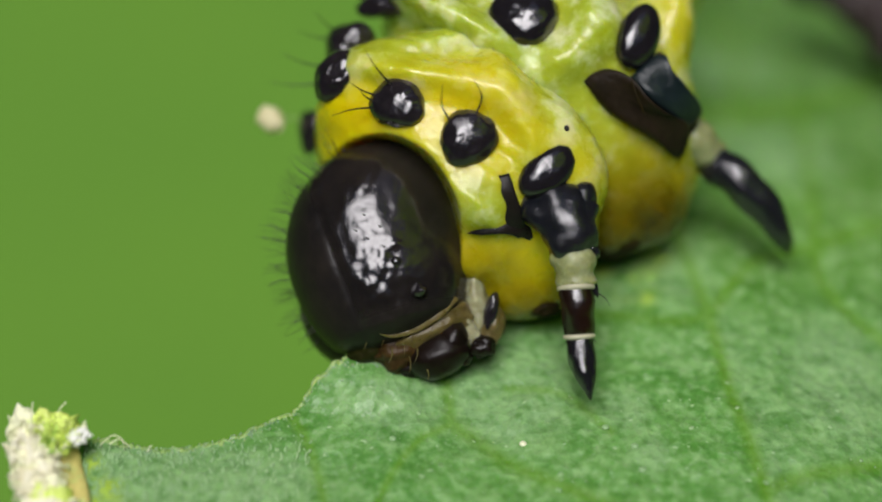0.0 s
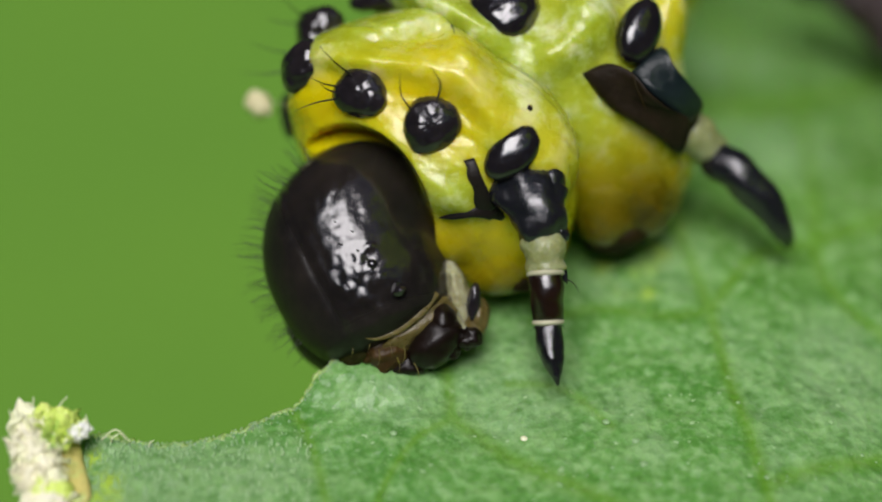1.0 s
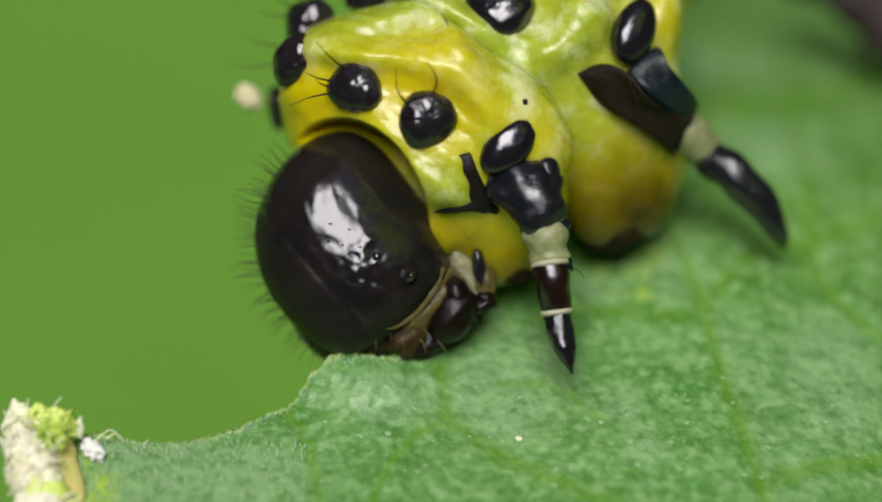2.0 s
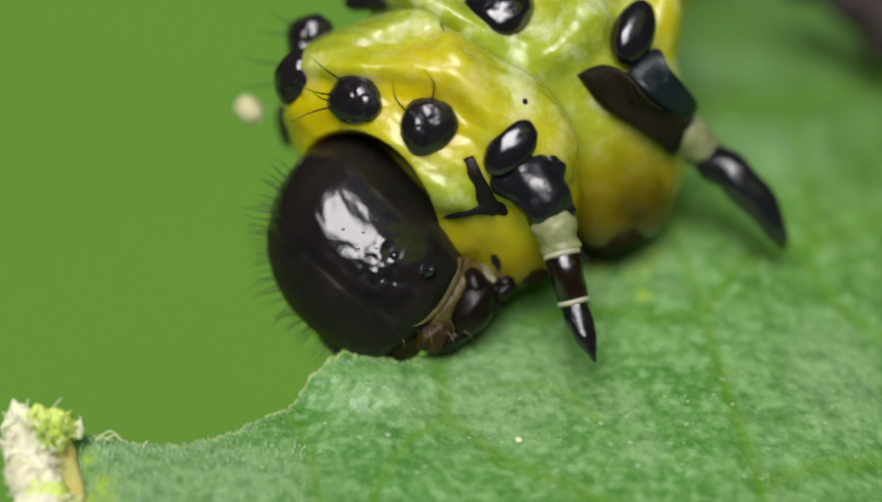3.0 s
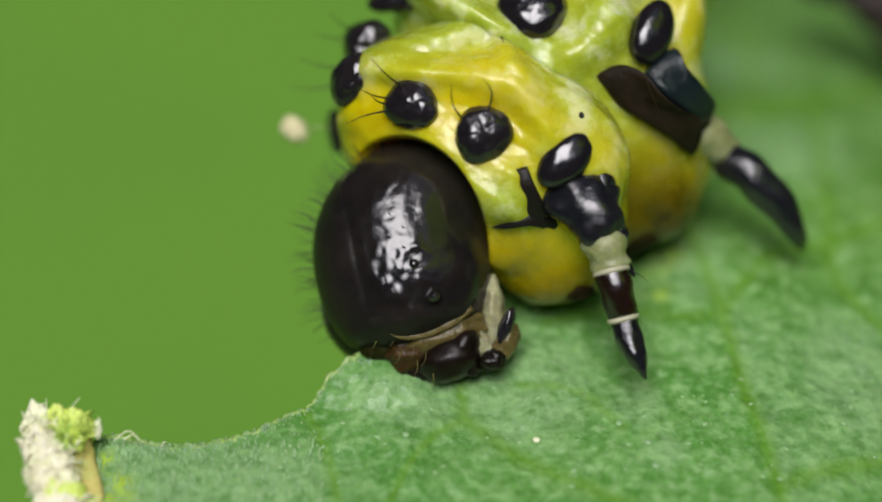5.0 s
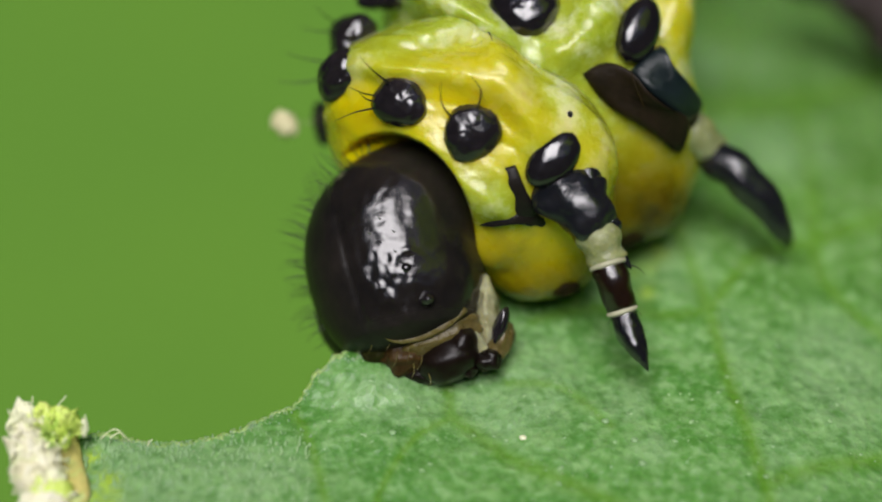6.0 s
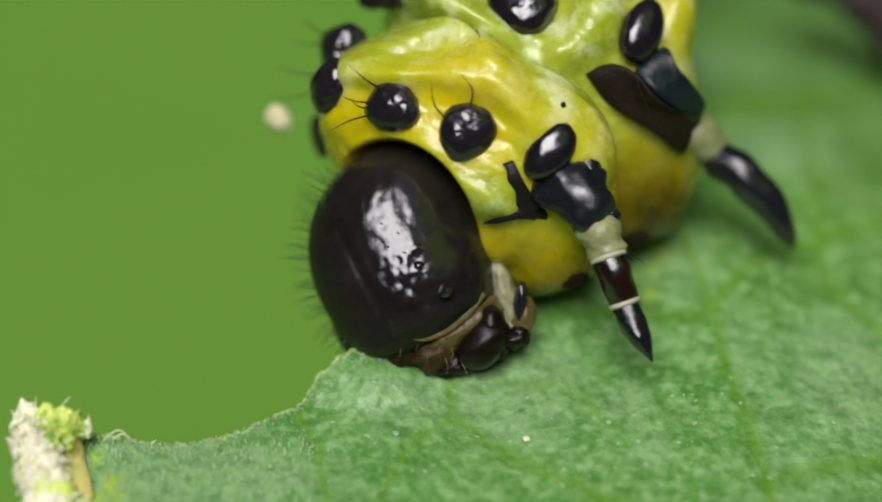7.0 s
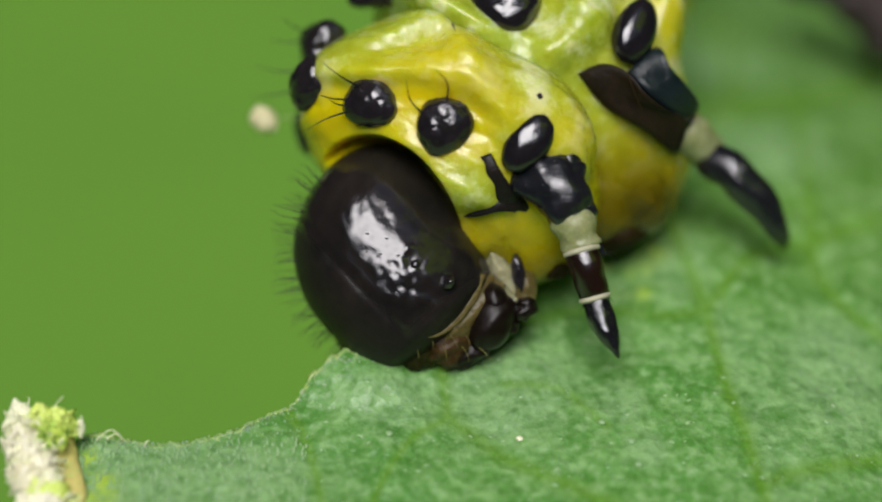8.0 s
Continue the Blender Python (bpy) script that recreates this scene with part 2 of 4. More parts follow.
def smooth_path(knots, steps=8):
    """Catmull-Rom through knots of any size."""
    k = [Vector(p) for p in knots]
    k = [k[0] * 2 - k[1]] + k + [k[-1] * 2 - k[-2]]
    out = []
    for i in range(1, len(k) - 2):
        for s in range(steps):
            t = s / steps
            out.append(0.5 * (2 * k[i] + (k[i + 1] - k[i - 1]) * t + (2 * k[i - 1] - 5 * k[i] + 4 * k[i + 1] - k[i + 2]) * t * t
                              + (3 * k[i] - k[i - 1] - 3 * k[i + 1] + k[i + 2]) * t ** 3))
    out.append(k[-2])
    return out


def slab(outline, thick, swell):
    """A cushion-like plate with rounded edges over an outline."""
    rim = smooth_path([*outline, outline[0]], 4)[:-1]
    mid = sum(rim, Vector()) / len(rim)
    n = len(rim)
    verts, faces = [], []
    for k, z in ((0.88, -thick), (1.0, -0.3 * thick), (0.97, -0.08 * thick), (0.88, 0.35 * swell), (0.62, 0.75 * swell), (0.3, swell)):
        for p in rim:
            q = mid + (p - mid) * k
            verts.append(q + Vector((0, 0, z + 0.25 * swell * noise.noise(q * 3.1))))
    for j in range(5):
        for i in range(n):
            a, b = j * n + i, j * n + (i + 1) % n
            faces.append((a, b, b + n, a + n))
    faces.append(tuple(range(5 * n, 6 * n)))
    faces.append(tuple(range(n - 1, -1, -1)))
    return verts, faces


def joined(*pieces):
    verts, faces = [], []
    for v, f in pieces:
        base = len(verts)
        verts += v
        faces += [tuple(i + base for i in q) for q in f]
    return verts, faces


def bristle(name, base, tip, parent, mat=None, width=0.012, bend=0.1, at=None, label=""):
    b, t = Vector(base), Vector(tip)
    mid = (b + t) / 2 + Vector((-(t - b).y, (t - b).x, 0)) * bend
    pts = smooth_path([b, mid, t], 5)
    rad = [width * (1 - 0.8 * i / (len(pts) - 1)) for i in range(len(pts))]
    return part(name, *tube(pts, rad, 6), mat or BRISTLE, parent, at or b, label)


# ---------- ground far below ----------
def ground():
    me = bpy.data.meshes.new("ground")
    r = 400.0
    me.from_pydata([(-r, -r, 0), (r, -r, 0), (r, r, 0), (-r, r, 0)], [], [(0, 1, 2, 3)])
    me.materials.append(LAWN)
    ob = new("ground", me)
    ob.location = (0, 0, -0.4)
    tagged(ob, "soft green lawn far below the leaf", "ground", kind="structure")


ground()

def leafage(name, label, count, seed, place, colours, size, lucent=0.0, facing=None):
    """Loose leaves of the trees and hedge that close the place around; place(r) gives a point or None."""
    mat = material(name + "_green", *colours, 0.5, 3.0, 40.0, 0.002)
    if lucent:
        nt, links = mat.node_tree.nodes, mat.node_tree.links
        through_light, both = nt.new("ShaderNodeBsdfTranslucent"), nt.new("ShaderNodeMixShader")
        through_light.inputs[0].default_value = (*colours[1], 1)
        both.inputs[0].default_value = lucent
        links.new(nt["Principled BSDF"].outputs[0], both.inputs[1])
        links.new(through_light.outputs[0], both.inputs[2])
        links.new(both.outputs[0], nt["Material Output"].inputs[0])
    r = random.Random(seed)
    verts, faces = [], []
    while count:
        p = place(r)
        if p is None:
            continue
        count -= 1
        a, b, d = basis((r.gauss(0, 1), r.gauss(0, 1), r.gauss(0, 0.5)), (r.gauss(0, 1), r.gauss(0, 1), r.gauss(0, 1)))
        if facing:
            d, a, b = basis(facing + 0.1 * Vector((r.gauss(0, 1), r.gauss(0, 1), r.gauss(0, 1))), (r.gauss(0, 1), r.gauss(0, 1), r.gauss(0, 1)))
        k = size * r.uniform(0.6, 1.4)
        base = len(verts)
        for u, v, w in ((-1, 0, 0), (-0.35, 0.42, 0.1), (0.35, 0.36, 0.08), (1, 0, -0.1), (0.35, -0.36, 0.08), (-0.35, -0.42, 0.1)):
            verts.append(p + (a * u + b * v + d * w) * k)
        faces += [(base, base + 1, base + 2, base + 3), (base, base + 3, base + 4, base + 5)]
    me = bpy.data.meshes.new(name)
    me.from_pydata([tuple(v) for v in verts], [], faces)
    me.materials.append(mat)
    tagged(new(name, me), label, "foliage", kind="stuff")


SUN_WAY = (VIEW.to_3x3() @ Vector((-0.1, 0.41, 0.89))).normalized()
SKY_GAP = (VIEW.to_3x3() @ Vector((0.20, 0.74, 0.64))).normalized()
EDGE_GAP = (VIEW.to_3x3() @ Vector((0.40, 0.47, 0.78))).normalized()
BOUGH = (VIEW.to_3x3() @ Vector((0.56, 0.50, 0.66))).normalized()


def in_trees(r):
    """The crowns arch over the lawn and leave open the bright gap from which the light falls."""
    d = Vector((r.gauss(0, 1), r.gauss(0, 1), r.gauss(0, 1))).normalized()
    if d.z < -0.05 or d.angle(SUN_WAY) < radians(27) or d.angle(SKY_GAP) < radians(16) or d.angle(EDGE_GAP) < radians(22) or d.angle(BOUGH) < radians(13):
        return None
    return d * r.uniform(5.0, 7.0)


def in_bough(r):
    """A single unseen bough, added at the edge of the gap, with the light falling through its leaves."""
    d = (BOUGH + 0.17 * Vector((r.gauss(0, 1), r.gauss(0, 1), r.gauss(0, 1)))).normalized()
    return d * r.uniform(4.5, 4.56) if d.angle(BOUGH) < radians(14) else None


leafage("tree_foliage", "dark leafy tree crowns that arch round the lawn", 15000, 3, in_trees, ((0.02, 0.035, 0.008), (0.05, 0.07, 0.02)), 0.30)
# leaf colour raised above a real leaf's to reflect green on the head
leafage("unseen_bough", "unseen overhanging bough, its yellow-green leaves brightened for their reflection", 110, 4, in_bough, ((0.42, 0.56, 0.02), (0.60, 0.78, 0.02)), 0.24, 0.95, BOUGH)

# ---------- the leaf ----------
LEAF_Z, SLOPE = -0.95, -1.11     # height at y = -1.45 and fall per millimetre: the blade lies level
EDGE = [(-9.0, -7.3), (-7.0, -7.2), (-5.2, -7.0), (-4.95, -6.2), (-4.78, -4.6), (-4.66, -3.4), (-4.56, -2.55), (-4.45, -2.36), (-4.33, -2.33), (-4.02, -2.39), (-3.69, -2.45), (-3.14, -2.44), (-2.67, -2.35),
        (-2.2, -2.16), (-1.87, -2.03), (-1.7, -1.86), (-1.58, -1.65), (-1.35, -1.44), (-1.05, -1.39), (-0.62, -1.44), (-0.2, -1.40),
        (0.12, -1.1), (0.35, -0.42), (0.61, 0.54), (0.97, 1.7), (1.6, 3.2), (2.4, 5.2), (3.6, 8.5)]
VEINS = [
    ([(0.04, -1.56), (0.11, -1.95), (0.15, -2.17), (0.46, -2.38), (0.83, -2.62), (1.47, -2.86), (2.3, -3.2), (3.4, -3.8)], 0.06),
    ([(2.9, 0.9), (3.3, 0.1), (3.55, -0.86), (3.62, -1.28), (3.7, -1.82), (3.83, -2.26), (3.9, -2.62), (4.0, -3.3), (4.1, -4.5)], 0.07),
    ([(-1.87, -2.1), (-1.66, -2.39), (-1.5, -2.77), (-1.3, -3.4)], 0.045),
    ([(3.55, -0.86), (3.02, -0.93), (2.04, -0.84), (1.2, -1.0)], 0.04),
    ([(3.0, 2.4), (4.4, 2.1), (5.5, 2.25), (7.5, 2.7)], 0.09),
    ([(5.2, 0.05), (5.2, -0.42), (5.5, -0.86), (5.9, -1.2), (7.0, -2.0)], 0.06),
    ([(5.2, 0.05), (6.3, 0.38), (8.0, 0.8)], 0.06),
    ([(5.2, 0.05), (4.25, -0.18), (3.55, -0.86)], 0.05),
    ([(3.95, -2.92), (4.55, -2.75), (5.4, -2.68), (7.0, -2.7)], 0.06),
    ([(2.13, -2.26), (1.54, -1.82), (0.83, -1.76)], 0.03),
    ([(0.15, -2.17), (-0.31, -2.38), (-0.71, -2.92), (-0.9, -3.6)], 0.035),
    ([(5.5, 2.25), (5.4, 1.2), (5.2, 0.05)], 0.06),
    ([(4.7, 4.4), (4.8, 3.2), (4.5, 2.1)], 0.06),
]


def leaf():
    thing = tagged(new("leaf"), "green leaf with a freshly bitten ragged edge", "leaf")
    thing.matrix_world = VIEW
    knots = smooth_path([Vector((x, y, 0)) for x, y in EDGE], 10)
    ex = np.array([p.x for p in knots])
    ey = np.array([p.y for p in knots])
    global EDGE_X, EDGE_Y
    nx, ny = 700, 300
    x0, x1, bottom, top = -8.0, 9.0, -7.5, 8.0
    u = np.linspace(0, 1, nx)
    xs = x0 + (x1 - x0) * u
    ys_top = np.where(xs < 3.3, np.interp(xs, ex, ey), top)
    rng = np.random.default_rng(4)
    rag = np.interp(xs, np.linspace(x0, x1, 420), rng.normal(0, 0.018, 420)) + np.interp(xs, np.linspace(x0, x1, 110), rng.normal(0, 0.022, 110))
    ys_top = np.where(xs < 3.3, ys_top + rag, top)
    EDGE_X, EDGE_Y = xs, ys_top
    v = np.linspace(0, 1, ny) ** 0.7
    X = np.repeat(xs[None, :], ny, 0)
    Y = bottom + (ys_top[None, :] - bottom) * v[:, None]
    vein = np.zeros_like(X)
    for line, width in VEINS:
        pts = smooth_path([Vector((a, b, 0)) for a, b in line], 5)
        dist = np.full(X.shape, 99.0)
        for p, q in zip(pts[:-1], pts[1:]):
            dx, dy = q.x - p.x, q.y - p.y
            s = np.clip(((X - p.x) * dx + (Y - p.y) * dy) / (dx * dx + dy * dy + 1e-9), 0, 1)
            dist = np.minimum(dist, np.hypot(X - p.x - s * dx, Y - p.y - s * dy))
        vein = np.maximum(vein, 0.6 * np.exp(-(dist / (1.4 * width)) ** 2))
    lump = np.zeros_like(X)
    for j in range(ny):
        for i in range(nx):
            p = Vector((X[j, i], Y[j, i], 0.0))
            lump[j, i] = 0.10 * noise.noise(p * 0.9) + 0.07 * noise.noise(p * 2.7) + 0.022 * noise.noise(p * 7.0) + 0.007 * noise.noise(p * 18.0)
    curl = 0.45 * np.exp(-((X + 1.05) / 0.75) ** 2 - ((Y + 1.4) / 0.55) ** 2)
    Z = LEAF_Z + SLOPE * (Y + 1.45) + lump + curl - 0.035 * vein - 0.16 * np.maximum(0, Y - 0.2) ** 2 - 0.07 * np.maximum(0, X - 3.2) ** 2
    co = np.stack([X, Y, Z], -1).reshape(-1, 3) * MM
    idx = np.arange(nx * ny).reshape(ny, nx)
    quads = np.stack([idx[:-1, :-1], idx[:-1, 1:], idx[1:, 1:], idx[1:, :-1]], -1).reshape(-1, 4)
    me = bpy.data.meshes.new("blade")
    me.from_pydata(co.tolist(), [], quads.tolist())
    me.polygons.foreach_set("use_smooth", [True] * len(me.polygons))
    me.attributes.new("vein", "FLOAT", "POINT").data.foreach_set("value", vein.ravel())
    warm = np.clip((Y + 1.3) / 1.6, 0, 1) * 0.85
    # painted shade that deepens up the far part of the blade
    far_shade = np.clip((Y - 0.2) / 2.2, 0, 1) * 0.9
    me.attributes.new("far_shade", "FLOAT", "POINT").data.foreach_set("value", far_shade.ravel())
    panel = np.zeros_like(X)
    for a, b, rx, ry in ((1.05, -1.75, 0.75, 0.75), (0.5, -1.95, 0.4, 0.5), (5.2, -1.7, 0.7, 0.8), (2.3, -2.0, 0.35, 0.25), (2.6, -2.5, 0.25, 0.2),
                         (-0.6, -1.9, 0.7, 0.35), (-2.6, -2.8, 1.3, 0.35), (-3.7, -2.75, 0.6, 0.45), (3.2, -0.2, 0.5, 0.5), (4.9, 1.4, 1.0, 0.45), (4.5, 2.9, 0.8, 0.4), (2.2, -0.55, 0.4, 0.2)):
        panel += 0.9 * np.exp(-np.maximum(0, ((X - a) / rx) ** 2 + ((Y - b) / ry) ** 2) ** 1.6)
    ridge = sorted(VEINS[1][0], key=lambda q: q[1])
    beyond = X - np.interp(Y, [q[1] for q in ridge], [q[0] for q in ridge])
    panel += 0.7 * np.clip(beyond / 0.05, 0, 1) * np.exp(-np.maximum(0, beyond) / 0.6) * np.clip((-0.7 - Y) / 0.4, 0, 1)
    me.attributes.new("panel", "FLOAT", "POINT").data.foreach_set("value", np.clip(panel, 0, 0.8).ravel())
    sap = np.zeros_like(X)
    for a, b, w in ((-4.3, -2.62, 0.12), (-4.16, -2.78, 0.14), (-4.0, -2.86, 0.1), (-3.98, -3.1, 0.16), (-4.25, -3.05, 0.12), (2.45, -0.45, 0.16), (2.9, -0.15, 0.2), (2.2, -0.3, 0.12), (2.75, -0.62, 0.1), (3.2, 0.3, 0.16), (2.55, -0.05, 0.12)):
        sap += np.exp(-((X - a) ** 2 + (Y - b) ** 2) / w ** 2)
    me.attributes.new("sap", "FLOAT", "POINT").data.foreach_set("value", np.clip(sap, 0, 1).ravel())
    me.attributes.new("warm", "FLOAT", "POINT").data.foreach_set("value", warm.ravel())
    me.materials.append(LEAF)
    blade = new("blade", me)
    blade.parent = thing
    ORIGIN[blade] = Vector()
    thick = blade.modifiers.new("thickness", "SOLIDIFY")
    thick.thickness, thick.offset = 0.00022, -1
    return thing


leaf_thing = leaf()


def on_leaf(x, y):
    p = Vector((x, y, 0.0))
    lumps = 0.10 * noise.noise(p * 0.9) + 0.07 * noise.noise(p * 2.7) + 0.022 * noise.noise(p * 7.0) + 0.007 * noise.noise(p * 18.0)
    curl = 0.45 * math.exp(-((x + 1.05) / 0.75) ** 2 - ((y + 1.4) / 0.55) ** 2)
    return Vector((x, y, LEAF_Z + SLOPE * (y + 1.45) + lumps + curl - 0.16 * max(0.0, y - 0.2) ** 2 - 0.07 * max(0.0, x - 3.2) ** 2 - 0.008))


# ---------- the larva ----------
larva = tagged(new("sawfly_larva"), "yellow larva with glossy black head and warts eating a leaf", "larva")
larva.matrix_world = VIEW
BODY = basis((0.50, 0.72, -0.50), (0.83, -0.56, 0.0))
if BODY[2].z < 0:
    BODY = (BODY[0], -BODY[1], -BODY[2])
C_HEAD = Vector((-0.88, 0.02, -0.95))
C_PRO = Vector((0.19, 0.94, -1.5))
C_MESO = Vector((1.39, 2.17, -2.4))
C_META = Vector((1.45, 3.95, -3.7))
REAR = basis((0.05, 0.75, -0.66), (1.0, -0.1, 0.0))
if REAR[2].z < 0:
    REAR = (REAR[0], -REAR[1], -REAR[2])


def leaning(turn, tip=0.0):
    m = pose(0, 0, 0, tip, 0, turn).to_3x3()
    return (m @ Vector((0, 1, 0)), m @ Vector((1, 0, 0)), m @ Vector((0, 0, -1)))


def segment(name, center, semi, lobes, seed, tone, blend=0.09, nu=260, nv=190, label="", amp=1.0, axes=None, hollow=None):
    """One body segment: an ellipsoid with swollen lobes and folds that run into it, and wrinkles across the body.
    lobes: centre, half sizes, turn, pale, amber_shade."""
    a, b, d = axes or BODY
    th = np.linspace(0, math.pi, nv + 1)
    ph = np.linspace(0, 2 * math.pi, nu, endpoint=False)
    T, P = np.meshgrid(th, ph, indexing="ij")
    L = np.stack([np.cos(T), np.sin(T) * np.cos(P), np.sin(T) * np.sin(P)], -1).reshape(-1, 3)
    frame_axes = np.array([a[:], b[:], d[:]])
    D = (L * np.array(semi)) @ frame_axes
    solids = [(np.array(center[:]), frame_axes, np.array(semi), *tone)]
    for c, (sx, sy, sz), turn, pale, amber_shade in lobes:
        solids.append((np.array(c), np.array([v[:] for v in leaning(turn)]), np.array((sy, sx, sz)), pale, amber_shade))
    c0 = np.array(center[:])

    def field(r):
        pts = c0 + D * r[:, None]
        total, pale, amber_shade = np.zeros(len(r)), np.zeros(len(r)), np.zeros(len(r))
        for c, ax, se, pl, am in solids:
            q = np.linalg.norm(((pts - c) @ ax.T) / se, axis=1)
            w = np.exp(np.clip(-(q - 1) * se.min() / blend, -60, 60))
            total += w
            pale += w * pl
            amber_shade += w * am
        return total - 1, pale / (total + 1e-30), amber_shade / (total + 1e-30)
    far = np.full(len(D), 0.6)
    for r in np.linspace(0.6, 2.2, 50):
        inside = field(np.full(len(D), r))[0] > 0
        far[inside] = r
    lo, hi = far, far + 1.6 / 49
    for _ in range(9):
        mid = (lo + hi) / 2
        ok = field(mid)[0] > 0
        lo, hi = np.where(ok, mid, lo), np.where(ok, hi, mid)
    _, pale, amber_shade = field(lo)
    V = c0 + D * lo[:, None]
    out = []
    for (x, y, z), v, l, k in zip(V, D, L, lo):
        p = Vector((x, y, z)) - center
        la, lb, lc = p.dot(a), p.dot(b), p.dot(d)
        w = 0.030 * noise.noise(Vector((la * 4.2, lb * 1.1, lc * 1.1 + seed))) + 0.020 * noise.noise(Vector((la * 9.0 + seed, lb * 2.4, lc * 2.4))) + 0.010 * noise.noise(Vector((lb * 7, la * 8 + seed, lc * 7)))
        out.append(tuple(np.array((x, y, z)) + v / np.linalg.norm(v) * w * amp))
    if hollow:
        out = [hollow(*q) for q in out]
    faces = []
    for j in range(nv):
        for i in range(nu):
            p, q = j * nu + i, j * nu + (i + 1) % nu
            faces.append((p, p + nu, q + nu, q))
    ob = part(name, out, faces, SKIN, larva, center, label)
    for key, values in (("pale", pale), ("amber_shade", amber_shade)):
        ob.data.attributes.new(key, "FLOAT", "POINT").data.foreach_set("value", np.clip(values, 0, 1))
    return ob, BVHTree.FromPolygons(out, faces)


# the last number of a lobe darkens it: underside shade put into the skin
PRO_LOBES = [
    ((-0.36, 2.6, -1.1), (0.9, 0.24, 0.75), 10, 1.0, 0), ((-0.17, 2.2, -0.6), (0.75, 0.17, 0.6), -8, 0.6, 0), ((-1.05, 1.94, -1), (0.5, 0.3, 0.5), 25, 0.0, 0.15),
    ((0.87, 2.02, -0.55), (0.2, 0.5, 0.55), 25, 0.35, 0), ((0.47, 2.02, -0.55), (0.5, 0.33, 0.62), -20, 0.0, 0), ((1.45, 1.67, -0.75), (0.62, 0.26, 0.6), -42, 1.0, 0),
    ((1.55, 1.05, -0.6), (0.5, 0.7, 0.62), 30, 0.4, 0), ((0.47, 0.66, -0.28), (0.45, 0.36, 0.42), -30, 1.2, 0), ((0.01, 1.01, -0.42), (0.5, 0.17, 0.42), -48, 0.5, 0),
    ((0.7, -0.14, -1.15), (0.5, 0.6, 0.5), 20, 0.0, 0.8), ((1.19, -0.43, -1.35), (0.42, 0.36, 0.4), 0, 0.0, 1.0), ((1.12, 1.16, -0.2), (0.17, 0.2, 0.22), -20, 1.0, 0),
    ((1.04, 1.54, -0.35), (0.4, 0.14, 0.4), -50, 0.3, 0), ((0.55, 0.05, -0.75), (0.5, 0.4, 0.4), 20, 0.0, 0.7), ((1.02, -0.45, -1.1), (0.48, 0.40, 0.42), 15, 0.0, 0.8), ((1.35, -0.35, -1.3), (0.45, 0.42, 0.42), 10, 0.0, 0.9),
]
MESO_LOBES = [
    ((0.49, 2.87, -1.45), (0.9, 0.22, 0.9), -25, 1.0, 0), ((-0.03, 3.15, -1.35), (0.7, 0.22, 0.6), -30, 1.0, 0), ((1.58, 2.46, -1.05), (0.5, 0.25, 0.6), 40, 0.9, 0), ((1.87, 2.9, -1.05), (0.25, 0.6, 0.5), -10, 1.0, 0),
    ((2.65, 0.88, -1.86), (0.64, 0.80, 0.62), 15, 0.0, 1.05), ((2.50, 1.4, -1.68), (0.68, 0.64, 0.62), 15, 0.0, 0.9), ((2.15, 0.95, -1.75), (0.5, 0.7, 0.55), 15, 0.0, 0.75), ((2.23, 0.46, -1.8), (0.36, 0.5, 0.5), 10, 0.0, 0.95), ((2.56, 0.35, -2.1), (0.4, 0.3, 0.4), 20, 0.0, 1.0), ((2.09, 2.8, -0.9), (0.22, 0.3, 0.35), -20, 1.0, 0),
    ((3.02, 2.91, -1.8), (0.35, 0.8, 0.6), -8, 0.5, 0), ((0.85, 2.47, -1.15), (0.6, 0.2, 0.6), -35, 1.0, 0),
]


def neck_fold(x, y, z):
    """The front segment draws back behind the head into a soft neck fold."""
    u, v = x + 0.86, y - 0.02
    e = math.hypot(u / 1.06, v / 1.38)
    limit = -1.0 + 0.55 * math.sqrt(max(0.0, 1 - e * e)) + 12.0 * max(0.0, e - 1.0)
    over = z - limit + 0.1
    return (x, y, z if over < 0 else limit - 0.1 + 0.1 * (1 - math.exp(-over / 0.1)))


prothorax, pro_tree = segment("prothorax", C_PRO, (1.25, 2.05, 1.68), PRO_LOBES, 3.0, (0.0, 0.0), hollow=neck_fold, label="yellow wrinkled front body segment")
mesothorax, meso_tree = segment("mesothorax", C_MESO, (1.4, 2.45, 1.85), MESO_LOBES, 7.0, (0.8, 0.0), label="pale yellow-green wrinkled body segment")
metathorax, meta_tree = segment("metathorax", C_META, (1.5, 2.3, 1.95), [], 11.0, (0.8, 0.0), nu=140, nv=100, axes=REAR)
abdomen, _ = segment("abdomen", C_META + Vector((0.1, 2.9, -2.6)), (2.6, 2.25, 1.9), [], 17.0, (0.8, 0.0), nu=120, nv=120, amp=2.0, axes=REAR)


def on_body(tree, x, y):
    """Point and normal of a surface, straight above (x, y) along the tilted axes."""
    hit = tree.ray_cast(Vector((x, y, 10.0)), Vector((0, 0, -1)))
    if hit[0] is None:
        return Vector((x, y, -1.6)), Vector((0, 0, 1))
    n = hit[1]
    return hit[0], n if n.z > 0 else -n


